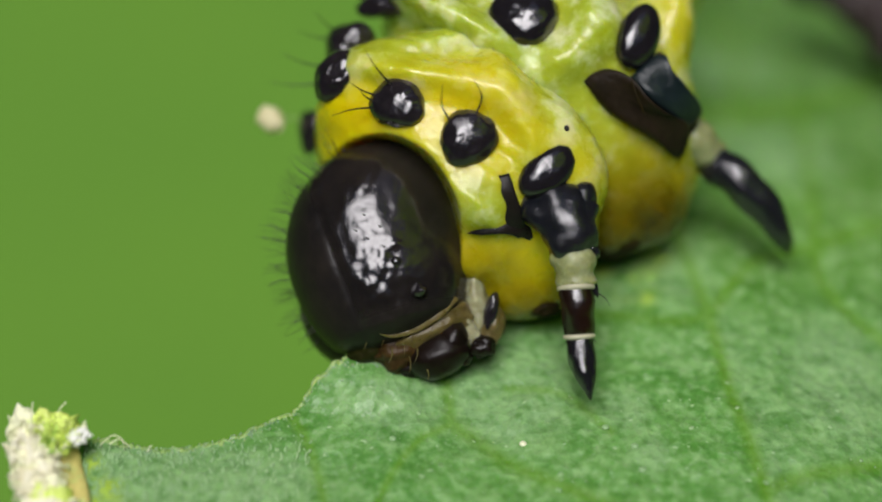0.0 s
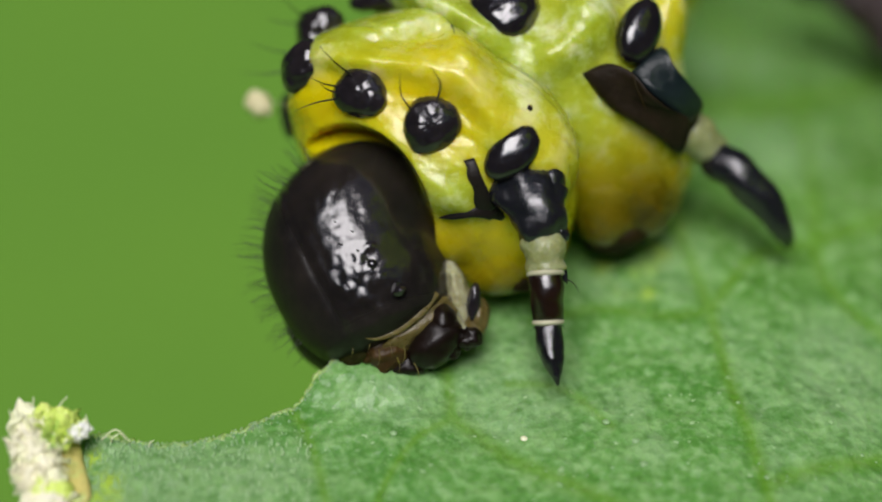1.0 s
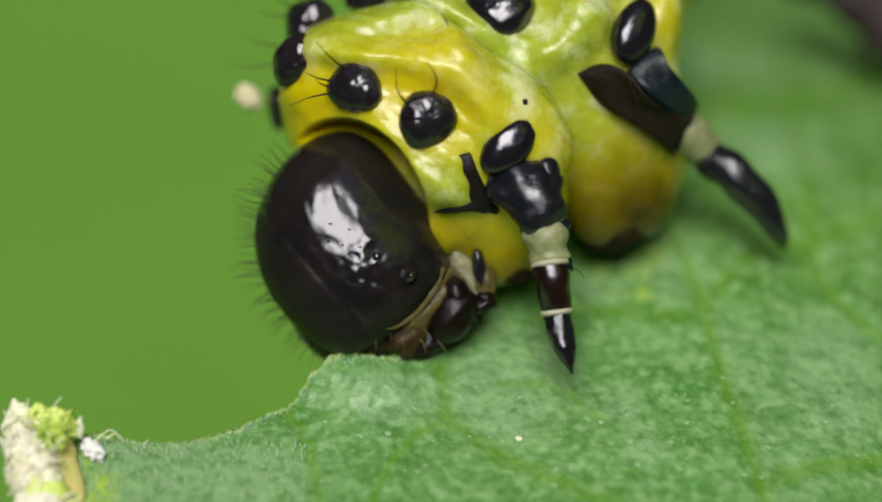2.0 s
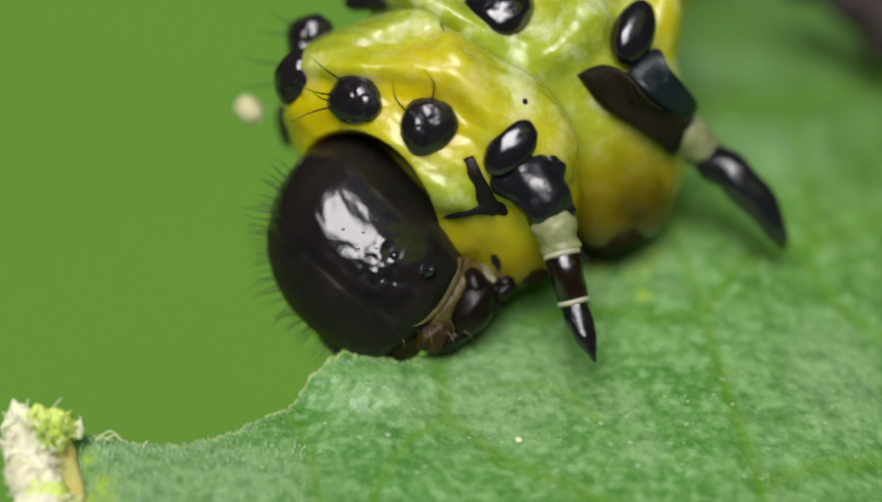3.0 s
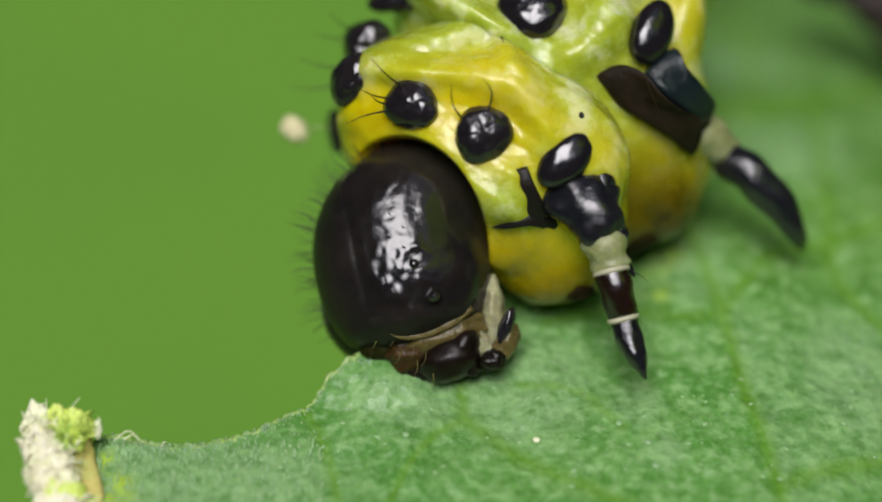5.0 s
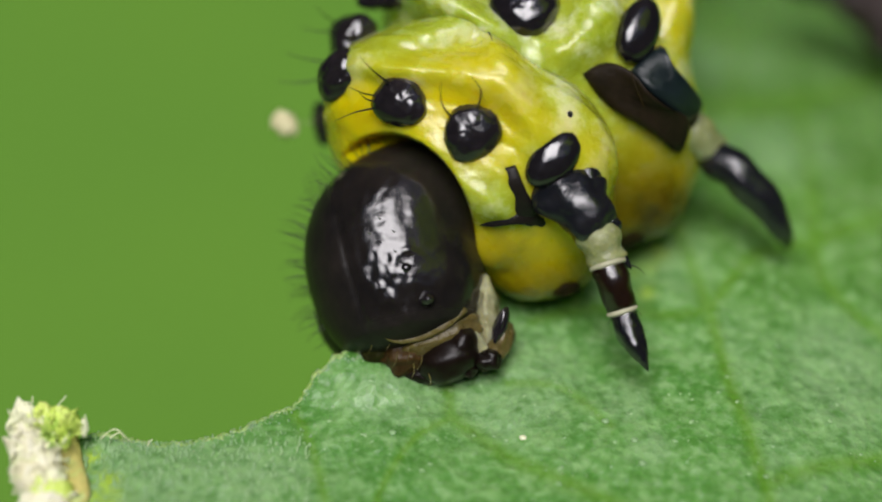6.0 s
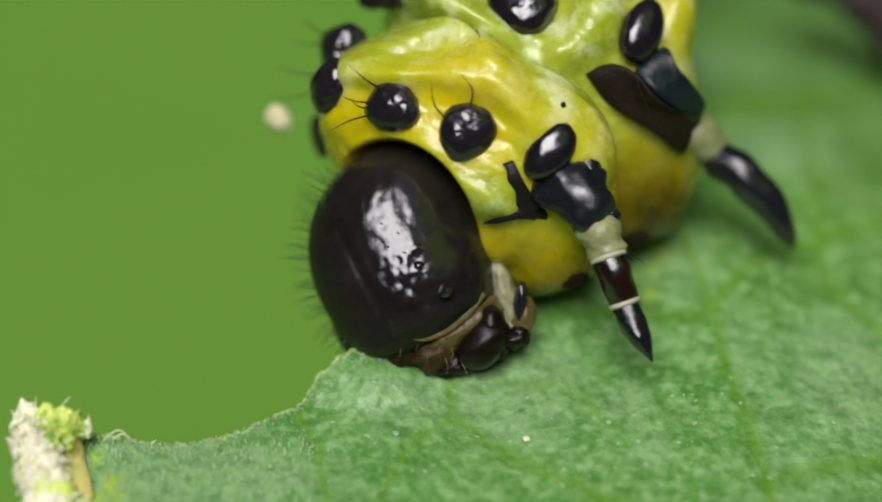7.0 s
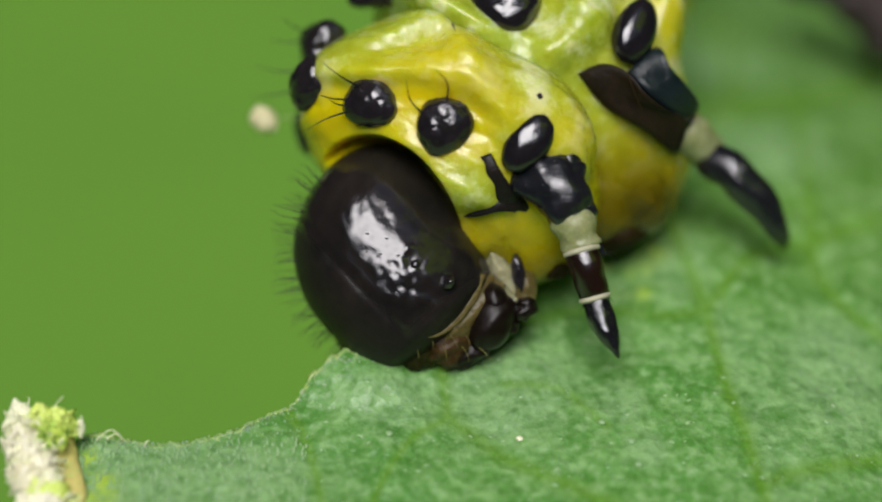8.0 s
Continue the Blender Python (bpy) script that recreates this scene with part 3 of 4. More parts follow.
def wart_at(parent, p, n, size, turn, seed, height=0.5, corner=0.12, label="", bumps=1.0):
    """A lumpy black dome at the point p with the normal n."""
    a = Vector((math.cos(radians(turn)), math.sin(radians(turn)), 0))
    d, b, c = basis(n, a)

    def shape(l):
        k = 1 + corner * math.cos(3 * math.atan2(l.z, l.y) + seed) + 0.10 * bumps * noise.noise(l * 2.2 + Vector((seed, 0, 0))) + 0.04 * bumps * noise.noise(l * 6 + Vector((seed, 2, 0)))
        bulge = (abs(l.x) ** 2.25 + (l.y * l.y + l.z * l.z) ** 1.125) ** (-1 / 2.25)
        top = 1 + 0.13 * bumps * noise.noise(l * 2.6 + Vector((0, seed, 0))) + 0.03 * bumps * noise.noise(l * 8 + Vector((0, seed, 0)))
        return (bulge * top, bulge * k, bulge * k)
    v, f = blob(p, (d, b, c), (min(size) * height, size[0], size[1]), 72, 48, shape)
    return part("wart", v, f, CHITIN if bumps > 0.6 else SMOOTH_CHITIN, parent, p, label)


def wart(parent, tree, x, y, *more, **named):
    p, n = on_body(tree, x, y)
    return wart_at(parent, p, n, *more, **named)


def lump(name, mat, parent, center, semi, turn=0.0, tip=0.0, seed=0.0, label="", rough=0.1):
    """A rounded irregular piece; turn: its lean in the view plane, tip: its lean in depth."""
    return part(name, *lump_mesh(center, semi, turn, tip, seed, rough), mat, parent, center, label)


def lump_mesh(center, semi, turn, tip, seed, rough):
    m = pose(0, 0, 0, tip, 0, turn).to_3x3()
    axes = (m @ Vector((0, 1, 0)), m @ Vector((1, 0, 0)), m @ Vector((0, 0, -1)))
    return blob(center, axes, (semi[1], semi[0], semi[2]), 36, 26,
                lambda l: 1 + rough * noise.noise(l * 1.7 + Vector((seed, seed, 0))) + 0.4 * rough * noise.noise(l * 5 + Vector((seed, 0, 0))))


def ribbon(name, mat, parent, tree, line, radii, flat=0.45, lift=0.0, label="", rough=0.2):
    """A raised strip that follows a surface below a line of (x, y) points."""
    knots = []
    for x, y in line:
        p, n = on_body(tree, x, y)
        knots.append(p + n * lift)
    pts = smooth_path(knots, 5)
    rad = np.interp(np.linspace(0, 1, len(pts)), np.linspace(0, 1, len(radii)), radii)
    return part(name, *tube(pts, list(rad), 12, flat, rough=rough, seed=len(line)), mat, parent, pts[0], label)


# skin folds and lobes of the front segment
lump("chin_patch", SKIN_AND_SHADE, prothorax, (0.95, -0.53, -0.82), (0.13, 0.1, 0.06), 0, 0, 12.0, "small dark patch on the chin", rough=0.4)
lump("chin_patch", SKIN_AND_SHADE, prothorax, (1.32, -0.74, -0.95), (0.2, 0.11, 0.15), 8, 0, 13.0, rough=0.4)
ribbon("neck_sclerite", DULL, prothorax, pro_tree, [(0.26, 0.24), (0.5, 0.26), (0.8, 0.3), (1.02, 0.27), (1.14, 0.16)], [0.008, 0.055, 0.085, 0.12, 0.03], 0.18, lift=0.012, label="black L-shaped neck plate", rough=0.2)
ribbon("neck_sclerite", DULL, prothorax, pro_tree, [(0.77, 0.95), (0.82, 0.7), (0.9, 0.42), (0.98, 0.28)], [0.075, 0.11, 0.12, 0.09], 0.18, lift=0.012, rough=0.15)
lump("neck_plate", CHITIN, prothorax, (0.77, 0.76, -0.02), (0.07, 0.12, 0.06), 0, 0, 15.0, rough=0.3)
for owner, tree, x, y, r in ((prothorax, pro_tree, 1.57, 1.53, 0.035), (mesothorax, meso_tree, 0.13, 2.69, 0.045)):
    p, n = on_body(tree, x, y)
    lump("pore", DULL, owner, p, (r, r * 1.2, r * 0.8), 0, 0, 16.0 + x)

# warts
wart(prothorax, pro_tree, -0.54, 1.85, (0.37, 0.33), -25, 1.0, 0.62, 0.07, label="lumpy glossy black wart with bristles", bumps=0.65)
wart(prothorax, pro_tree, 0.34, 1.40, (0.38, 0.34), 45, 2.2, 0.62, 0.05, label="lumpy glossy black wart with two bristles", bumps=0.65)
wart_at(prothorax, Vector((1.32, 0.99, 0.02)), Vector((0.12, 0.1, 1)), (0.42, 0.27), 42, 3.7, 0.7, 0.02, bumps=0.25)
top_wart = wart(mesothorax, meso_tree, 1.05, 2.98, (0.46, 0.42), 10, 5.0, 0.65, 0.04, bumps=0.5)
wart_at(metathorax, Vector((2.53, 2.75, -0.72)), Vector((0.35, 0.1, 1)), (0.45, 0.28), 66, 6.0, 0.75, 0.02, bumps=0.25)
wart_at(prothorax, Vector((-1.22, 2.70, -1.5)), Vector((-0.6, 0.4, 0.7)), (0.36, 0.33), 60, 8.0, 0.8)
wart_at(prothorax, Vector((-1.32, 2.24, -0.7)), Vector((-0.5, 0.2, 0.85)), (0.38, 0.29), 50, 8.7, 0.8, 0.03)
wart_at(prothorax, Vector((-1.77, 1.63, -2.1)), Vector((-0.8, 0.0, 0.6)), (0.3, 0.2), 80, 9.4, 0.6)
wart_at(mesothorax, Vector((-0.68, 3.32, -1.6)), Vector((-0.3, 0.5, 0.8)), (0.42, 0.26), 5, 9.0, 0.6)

# bristles of the warts
for base, tip, bend in (((-0.63, 2.08, -0.05), (-0.93, 2.46, 0.5), 0.04), ((-0.82, 1.95, -0.1), (-1.13, 2.09, 0.15), 0.06), ((-0.85, 1.88, -0.1), (-1.01, 2.0, 0.1), 0.1),
                        ((-0.86, 1.8, -0.15), (-1.36, 1.68, 0.1), -0.05), ((0.14, 1.57, 0.15), (0.02, 2.06, 0.35), 0.14), ((0.43, 1.68, 0.15), (0.40, 2.12, 0.35), -0.2)):
    bristle("bristle", base, tip, prothorax, bend=bend, width=0.016)
for base, tip in (((-1.45, 2.81, -1.6), (-1.89, 2.91, -1.5)), ((-1.55, 2.42, -1.4), (-2.1, 2.6, -1.3)), ((-1.66, 2.2, -1.4), (-2.27, 2.23, -1.4)), ((-1.37, 2.89, -1.6), (-1.66, 3.16, -1.4)), ((0.62, 2.63, -0.6), (0.67, 2.52, -0.3))):
    bristle("bristle", base, tip, prothorax, bend=0.05, width=0.014)


# ---------- head ----------
def head():
    axes = basis((0.30, -0.93, 0.21), (0.954, 0.30, 0.0))
    semi = (1.52, 1.12, 1.0)
    px, py, pz = 2.7, 2.0, 2.1

    def shape(l):
        x, y, z = abs(l.x) + 1e-9, abs(l.y) + 1e-9, abs(l.z) + 1e-9
        r = 1.0
        for _ in range(6):
            g = (r * x) ** px + (r * y) ** py + (r * z) ** pz - 1
            r -= g * r / (px * (r * x) ** px + py * (r * y) ** py + pz * (r * z) ** pz)
        front = 1 if l.z * axes[2].z > 0 else 0
        groove = 0.016 * math.exp(-((l.y + 0.42 - 0.12 * l.x) / 0.045) ** 2) * front
        near = math.exp(-(((l.x - 0.46) / 0.36) ** 2 + ((l.y - 0.05) / 0.34) ** 2)) * front
        wrinkle = near * (0.034 * noise.noise(Vector((l.x * 7, l.y * 9, 3.0))) + 0.012 * noise.noise(Vector((l.x * 16, l.y * 20, 1.0))))
        wrinkle += front * (0.009 * noise.noise(Vector((l.x * 6, l.y * 9, 5.0))) + 0.003 * noise.noise(Vector((l.x * 17, l.y * 30, 9.0))))
        for cx, cy in ((0.25, 0.262), (0.62, 0.352)):
            d = math.hypot((l.x - cx) * 1.52, (l.y - cy) * 1.12)
            wrinkle += front * 0.017 * math.exp(-((d - 0.15) / 0.04) ** 2) * (0.6 + 0.8 * noise.noise(Vector((l.x * 9, l.y * 9, 7))))
        for cx, cy in ((-0.12, 0.02), (0.02, 0.14), (0.2, 0.05)):
            wrinkle -= front * 0.010 * math.exp(-(((l.x - cx) * 1.52) ** 2 + ((l.y - cy) * 1.12) ** 2) / 0.0016)
        k = r * (1 - 0.05 * max(0, l.x) ** 2) + 0.008 * noise.noise(l * 3)
        if r * l.x > 0.72:
            r = (0.72 + 0.5 * (r * l.x - 0.72)) / l.x
        return (r * (1 - 0.055 * max(0.0, -l.x)), k * (1 + 0.07 * min(1.0, max(0.0, l.y) * 2) * (1 - 0.6 * max(0.0, l.x))), k * (1 - groove) + wrinkle)
    v, f = blob(C_HEAD, axes, semi, 220, 170, shape)
    # the crown stands straighter than the face
    v = [q + axes[1] * (0.40 * max(0.0, -(q - C_HEAD).dot(axes[0]) / semi[0]) ** 1.6) for q in v]
    ob = part("head", v, f, HEAD_BLACK, larva, C_HEAD, "glossy black rounded head capsule")
    side = [(Vector(q) - C_HEAD).dot(axes[1]) / semi[1] - 0.12 * (Vector(q) - C_HEAD).dot(axes[0]) / semi[0] for q in v]
    along = [(Vector(q) - C_HEAD).dot(axes[0]) / semi[0] for q in v]
    ob.data.attributes.new("dull", "FLOAT", "POINT").data.foreach_set("value", [min(1.0, max(0.0, (-0.36 - x) / 0.12, (a - 0.58) / 0.14)) for x, a in zip(side, along)])
    return ob, BVHTree.FromPolygons([tuple(q) for q in v], f)


head_ob, head_tree = head()
p, n = on_body(head_tree, -0.56, -0.13)
part("eye", *blob(p, basis(n, (1, 0, 0)), (0.05, 0.065, 0.065), 24, 16), SMOOTH_CHITIN, head_ob, p, "small round glossy black eye")
p, n = on_body(head_tree, -0.28, -0.48)
part("antenna", *tube([p - n * 0.05, p + n * 0.03, p + n * 0.1, p + n * 0.15], [0.10, 0.09, 0.06, 0.015], 16, rough=0.4), CHITIN, head_ob, p, "short black conical antenna")
ribbon("collar", TAN, head_ob, head_tree, [(-0.92, -0.92), (-0.67, -1.05), (-0.38, -0.99), (-0.05, -0.80), (0.18, -0.56)],
       [0.004, 0.03, 0.05, 0.06, 0.05], 0.35, label="tan rim of the mouth opening", rough=0.6)
face = lump("face", HEAD_BLACK, head_ob, (-1.22, -0.69, -1.25), (0.62, 0.80, 0.62), 12, 0, 0.5, "glossy black face plate", rough=0.04)
face.data.attributes.new("dull", "FLOAT", "POINT").data.foreach_set("value", [1.0] * len(face.data.vertices))
lump("mouth_membrane", TAN, head_ob, (-0.18, -0.98, -0.68), (0.66, 0.27, 0.4), 25, 0, 1.0, "tan soft mouth membrane", rough=0.2)
lump("clypeus", OLIVE, head_ob, (-0.9, -1.19, -0.74), (0.33, 0.24, 0.3), 10, 0, 1.5, "olive-brown face plate", rough=0.2)
lump("labrum", ORANGE, head_ob, (-0.52, -1.24, -0.62), (0.36, 0.25, 0.27), 20, 0, 2.0, "orange-brown upper lip", rough=0.3)
jaw = part("mandible", *joined(lump_mesh((-0.02, -1.25, -0.55), (0.42, 0.30, 0.33), 25, 0, 3.0, 0.08), lump_mesh((0.14, -1.07, -0.5), (0.2, 0.26, 0.24), -18, 0, 3.8, 0.08)),
           JAW, head_ob, (-0.02, -1.2, -0.6), "dark brown blunt jaw")
lump("mandible", JAW, head_ob, (-0.32, -1.42, -0.72), (0.34, 0.20, 0.25), 10, 0, 3.5, rough=0.25)
lump("maxilla", MAXILLA, head_ob, (0.44, -0.59, -0.75), (0.17, 0.42, 0.24), 8, 0, 4.0, "pale translucent maxilla", rough=0.25)
lump("maxilla", MAXILLA, head_ob, (0.32, -0.93, -0.7), (0.16, 0.3, 0.2), 30, 0, 4.6, rough=0.25)
lump("maxilla", TAN, head_ob, (0.64, -0.96, -0.72), (0.16, 0.3, 0.2), -20, 0, 4.9, rough=0.25)
lump("maxilla_plate", CHITIN, head_ob, (0.64, -0.73, -0.55), (0.085, 0.24, 0.1), -14, 0, 5.0, rough=0.25)
lump("palp", JAW, head_ob, (0.54, -1.19, -0.5), (0.17, 0.14, 0.14), 20, 0, 6.0, "short black mouth palp", rough=0.25)
lump("palp", JAW, head_ob, (0.29, -1.32, -0.55), (0.12, 0.12, 0.12), 20, 0, 6.5, rough=0.25)

# bristles: dark ones on the far cheek, pale ones round the mouth
rng = random.Random(5)
for i in range(84):
    ang = radians(106 + 128 * i / 83 + rng.uniform(-3, 3))
    rim = C_HEAD + Vector((1.16 * math.cos(ang) - 0.02, 1.42 * math.sin(ang), rng.uniform(-0.45, 0.35)))
    out = Vector((math.cos(ang) - 0.2, math.sin(ang) + rng.uniform(-0.2, 0.45), rng.uniform(-0.3, 0.4))).normalized()
    bristle("bristle", rim - out * 0.1, rim + out * rng.uniform(0.10, 0.34), head_ob, bend=rng.uniform(-0.14, 0.14), width=0.008)
for x, y in ((-0.72, -1.0), (-0.62, -1.2), (-0.5, -1.1), (-0.4, -1.32), (-0.2, -1.42), (-0.85, -0.85), (-0.95, -1.05), (-0.3, -1.2)):
    p = Vector((x, y, -0.35))
    bristle("bristle", p, p + Vector((rng.uniform(-0.04, 0.05), -0.2, 0.15)), head_ob, TAN, 0.009, 0.1)
for x, y in ((-0.95, 0.45), (-0.75, 0.3), (-0.9, 0.15), (-1.05, 0.25), (-0.7, 0.05)):
    p, n = on_body(head_tree, x, y)
    bristle("bristle", p, p + n * 0.04 + Vector((-0.04, 0.02, 0)), head_ob, width=0.012)

# ---------- legs ----------
upper = part("foreleg_upper", *tube(smooth_path([(1.43, 0.82, -0.35), (1.48, 0.55, -0.05), (1.56, 0.25, 0.05), (1.64, -0.1, 0.05)], 6),
             [0.2, 0.3, 0.37, 0.41, 0.43, 0.44, 0.43, 0.42, 0.41, 0.40, 0.39, 0.37, 0.36, 0.35, 0.34, 0.33, 0.31, 0.28, 0.22], 30, 0.7, rough=0.35, seed=4), LEG, larva, (1.49, 0.57, -0.1), "glossy black upper leg")
lump("leg_plate", LEG, upper, (1.75, 0.6, -0.14), (0.2, 0.3, 0.26), -12, 0, 2.0, rough=0.06)
lump("leg_plate", LEG, upper, (1.36, 0.43, -0.16), (0.12, 0.34, 0.26), 25, 0, 3.0, rough=0.06)
lump("knee_plate", LEG, upper, (1.87, 0.05, 0), (0.1, 0.2, 0.15), 10, 0, 4.0, rough=0.3)
lower = part("foreleg_lower", *tube(smooth_path([(1.62, 0.05, 0.0), (1.66, -0.17, 0.06), (1.68, -0.38, 0.06), (1.69, -0.47, 0.06)], 6),
             [0.2, 0.24, 0.27, 0.285, 0.29, 0.285, 0.275, 0.26, 0.24, 0.23, 0.235, 0.245, 0.25, 0.25, 0.245, 0.24, 0.23, 0.22, 0.2], 24, 0.85, rough=0.15), CREAM, larva, (1.65, -0.23, 0.05), "pale soft knee joint of the leg")
lump("side_plate", LEG, lower, (1.89, -0.41, 0), (0.05, 0.17, 0.1), 20, 0, 5.0, rough=0.3)
part("shin_ring", *tube(smooth_path([(1.675, -0.42, 0.07), (1.68, -0.5, 0.08)], 4), [0.2, 0.235, 0.24, 0.235, 0.2], 24, 0.92), PALE_HAIR, lower, (1.68, -0.46, 0.07), "white ring round the shin")
part("shin", *tube(smooth_path([(1.68, -0.44, 0.08), (1.69, -0.6, 0.1), (1.71, -0.85, 0.08), (1.72, -1.06, 0.03)], 5),
     [0.19, 0.21, 0.217, 0.22, 0.22, 0.22, 0.22, 0.215, 0.21, 0.205, 0.2, 0.2, 0.195, 0.19, 0.19, 0.16], 24, 0.9, rough=0.12), BROWN, lower, (1.69, -0.5, 0.1), "dark brown glossy shin")
part("foot_ring", *tube(smooth_path([(1.72, -1.02, 0.04), (1.725, -1.1, 0.04)], 4), [0.17, 0.2, 0.205, 0.2, 0.17], 24, 0.92), PALE_HAIR, lower, (1.72, -1.05, 0.03), "thin white ring above the foot")
part("foot", *tube(smooth_path([(1.72, -1.05, 0.03), (1.74, -1.25, 0.07), (1.78, -1.5, 0.13), (1.82, -1.68, 0.17), (1.855, -1.85, 0.19)], 5),
     [0.14, 0.16, 0.168, 0.172, 0.172, 0.17, 0.168, 0.164, 0.158, 0.15, 0.142, 0.134, 0.125, 0.112, 0.1, 0.088, 0.072, 0.056, 0.04, 0.026, 0.006], 20, 0.9, rough=0.3, seed=2), FOOT, lower, (1.73, -1.1, 0.03), "black pointed claw foot")
for base, tip in (((1.95, -0.52, 0), (2.11, -0.69, 0)), ((1.87, -1.08, 0), (1.94, -1.16, 0.1)), ((1.59, -1.08, 0), (1.5, -1.18, 0.1))):
    bristle("bristle", base, tip, lower, width=0.01)

# a dark lump in place of the shade beneath the side lobe
lump("belly_shade", SKIN_AND_SHADE, larva, (2.38, 0.17, -1.86), (0.46, 0.26, 0.4), 12, 0, 23.0, "dark patch under the side lobe", rough=0.15)
thigh = part("middle_leg_upper", *tube(smooth_path([(2.22, 2.20, -1.35), (2.40, 2.07, -1.2), (2.66, 1.90, -1.15), (2.97, 1.69, -1.3), (3.25, 1.46, -1.6)], 6),
             list(np.interp(np.linspace(0, 4, 25), [0, 0.3, 1, 2, 3, 3.7, 4], [0.24, 0.40, 0.46, 0.44, 0.40, 0.34, 0.28])), 40, 0.6, rough=0.12, seed=3), FLAP, larva, (2.68, 2.06, -1.1), "dark brown and black upper leg")
part("leg_plate", *slab([(2.41, 2.22, -0.55), (2.82, 2.57, -0.70), (2.98, 2.31, -0.65), (3.2, 2.09, -0.80), (3.42, 1.83, -1.05), (3.23, 1.61, -1.05), (2.92, 1.76, -0.75), (2.65, 1.96, -0.55)], 0.4, 0.10), TEAL, thigh, (2.9, 2.1, -0.8), "glossy blue-black leg plate")
part("leg_flap", *slab([(1.77, 2.21, -0.58), (2.11, 2.33, -0.48), (2.41, 2.21, -0.36), (2.63, 1.95, -0.33), (2.91, 1.75, -0.53), (3.22, 1.6, -0.83), (3.12, 1.2, -1.08), (2.79, 1.4, -0.78), (2.45, 1.59, -0.63), (2.12, 1.8, -0.63)], 0.4, 0.07), FLAP, thigh, (2.3, 1.9, -0.8), "dull dark brown fold of the leg")
part("leg_seam", *tube(smooth_path([(2.40, 2.17, -0.28), (2.47, 1.95, -0.26), (2.58, 1.72, -0.34)], 5), [0.004, 0.012, 0.014, 0.015, 0.012, 0.013, 0.014, 0.012, 0.010, 0.008, 0.004], 8), SKIN_AND_SHADE, thigh, (2.45, 1.95, -0.4), "pale seam line on the leg")
part("middle_leg_joint", *tube(smooth_path([(3.21, 1.57, -1.5), (3.42, 1.41, -1.62), (3.69, 1.21, -1.78)], 6),
     [0.26, 0.3, 0.32, 0.32, 0.31, 0.3, 0.28, 0.27, 0.26, 0.25, 0.24, 0.23, 0.2], 22, 0.85, rough=0.15), CREAM, larva, (3.41, 1.41, -1.6), "pale soft leg joint")
part("middle_leg_lower", *tube(smooth_path([(3.54, 1.25, -1.75), (3.90, 0.99, -1.62), (4.25, 0.63, -1.62), (4.54, 0.25, -1.78), (4.70, -0.05, -2.05)], 6),
     [0.17, 0.22, 0.25, 0.26, 0.265, 0.265, 0.26, 0.26, 0.255, 0.25, 0.245, 0.24, 0.23, 0.22, 0.21, 0.2, 0.19, 0.18, 0.165, 0.15, 0.13, 0.11, 0.085, 0.055, 0.015], 22, 0.9, rough=0.2), LEG, larva, (3.73, 1.18, -1.8), "black glossy clawed lower leg")

# a pale crumb that clings to a hair on the far side
speck = part("crumb", *blob((-2.31, 1.78, -2.2), basis((0.6, -0.8, 0), (0.8, 0.6, 0)), (0.2, 0.16, 0.16), 24, 16, lambda l: 1 + 0.25 * noise.noise(l * 2)), SPECK, larva, (-2.31, 1.78, -2.2), "pale cream crumb clinging to a hair")
bristle("hair", (-2.31, 1.78, -2.2), (-1.6, 1.77, -2.2), speck, PALE_HAIR, 0.008, 0.05)

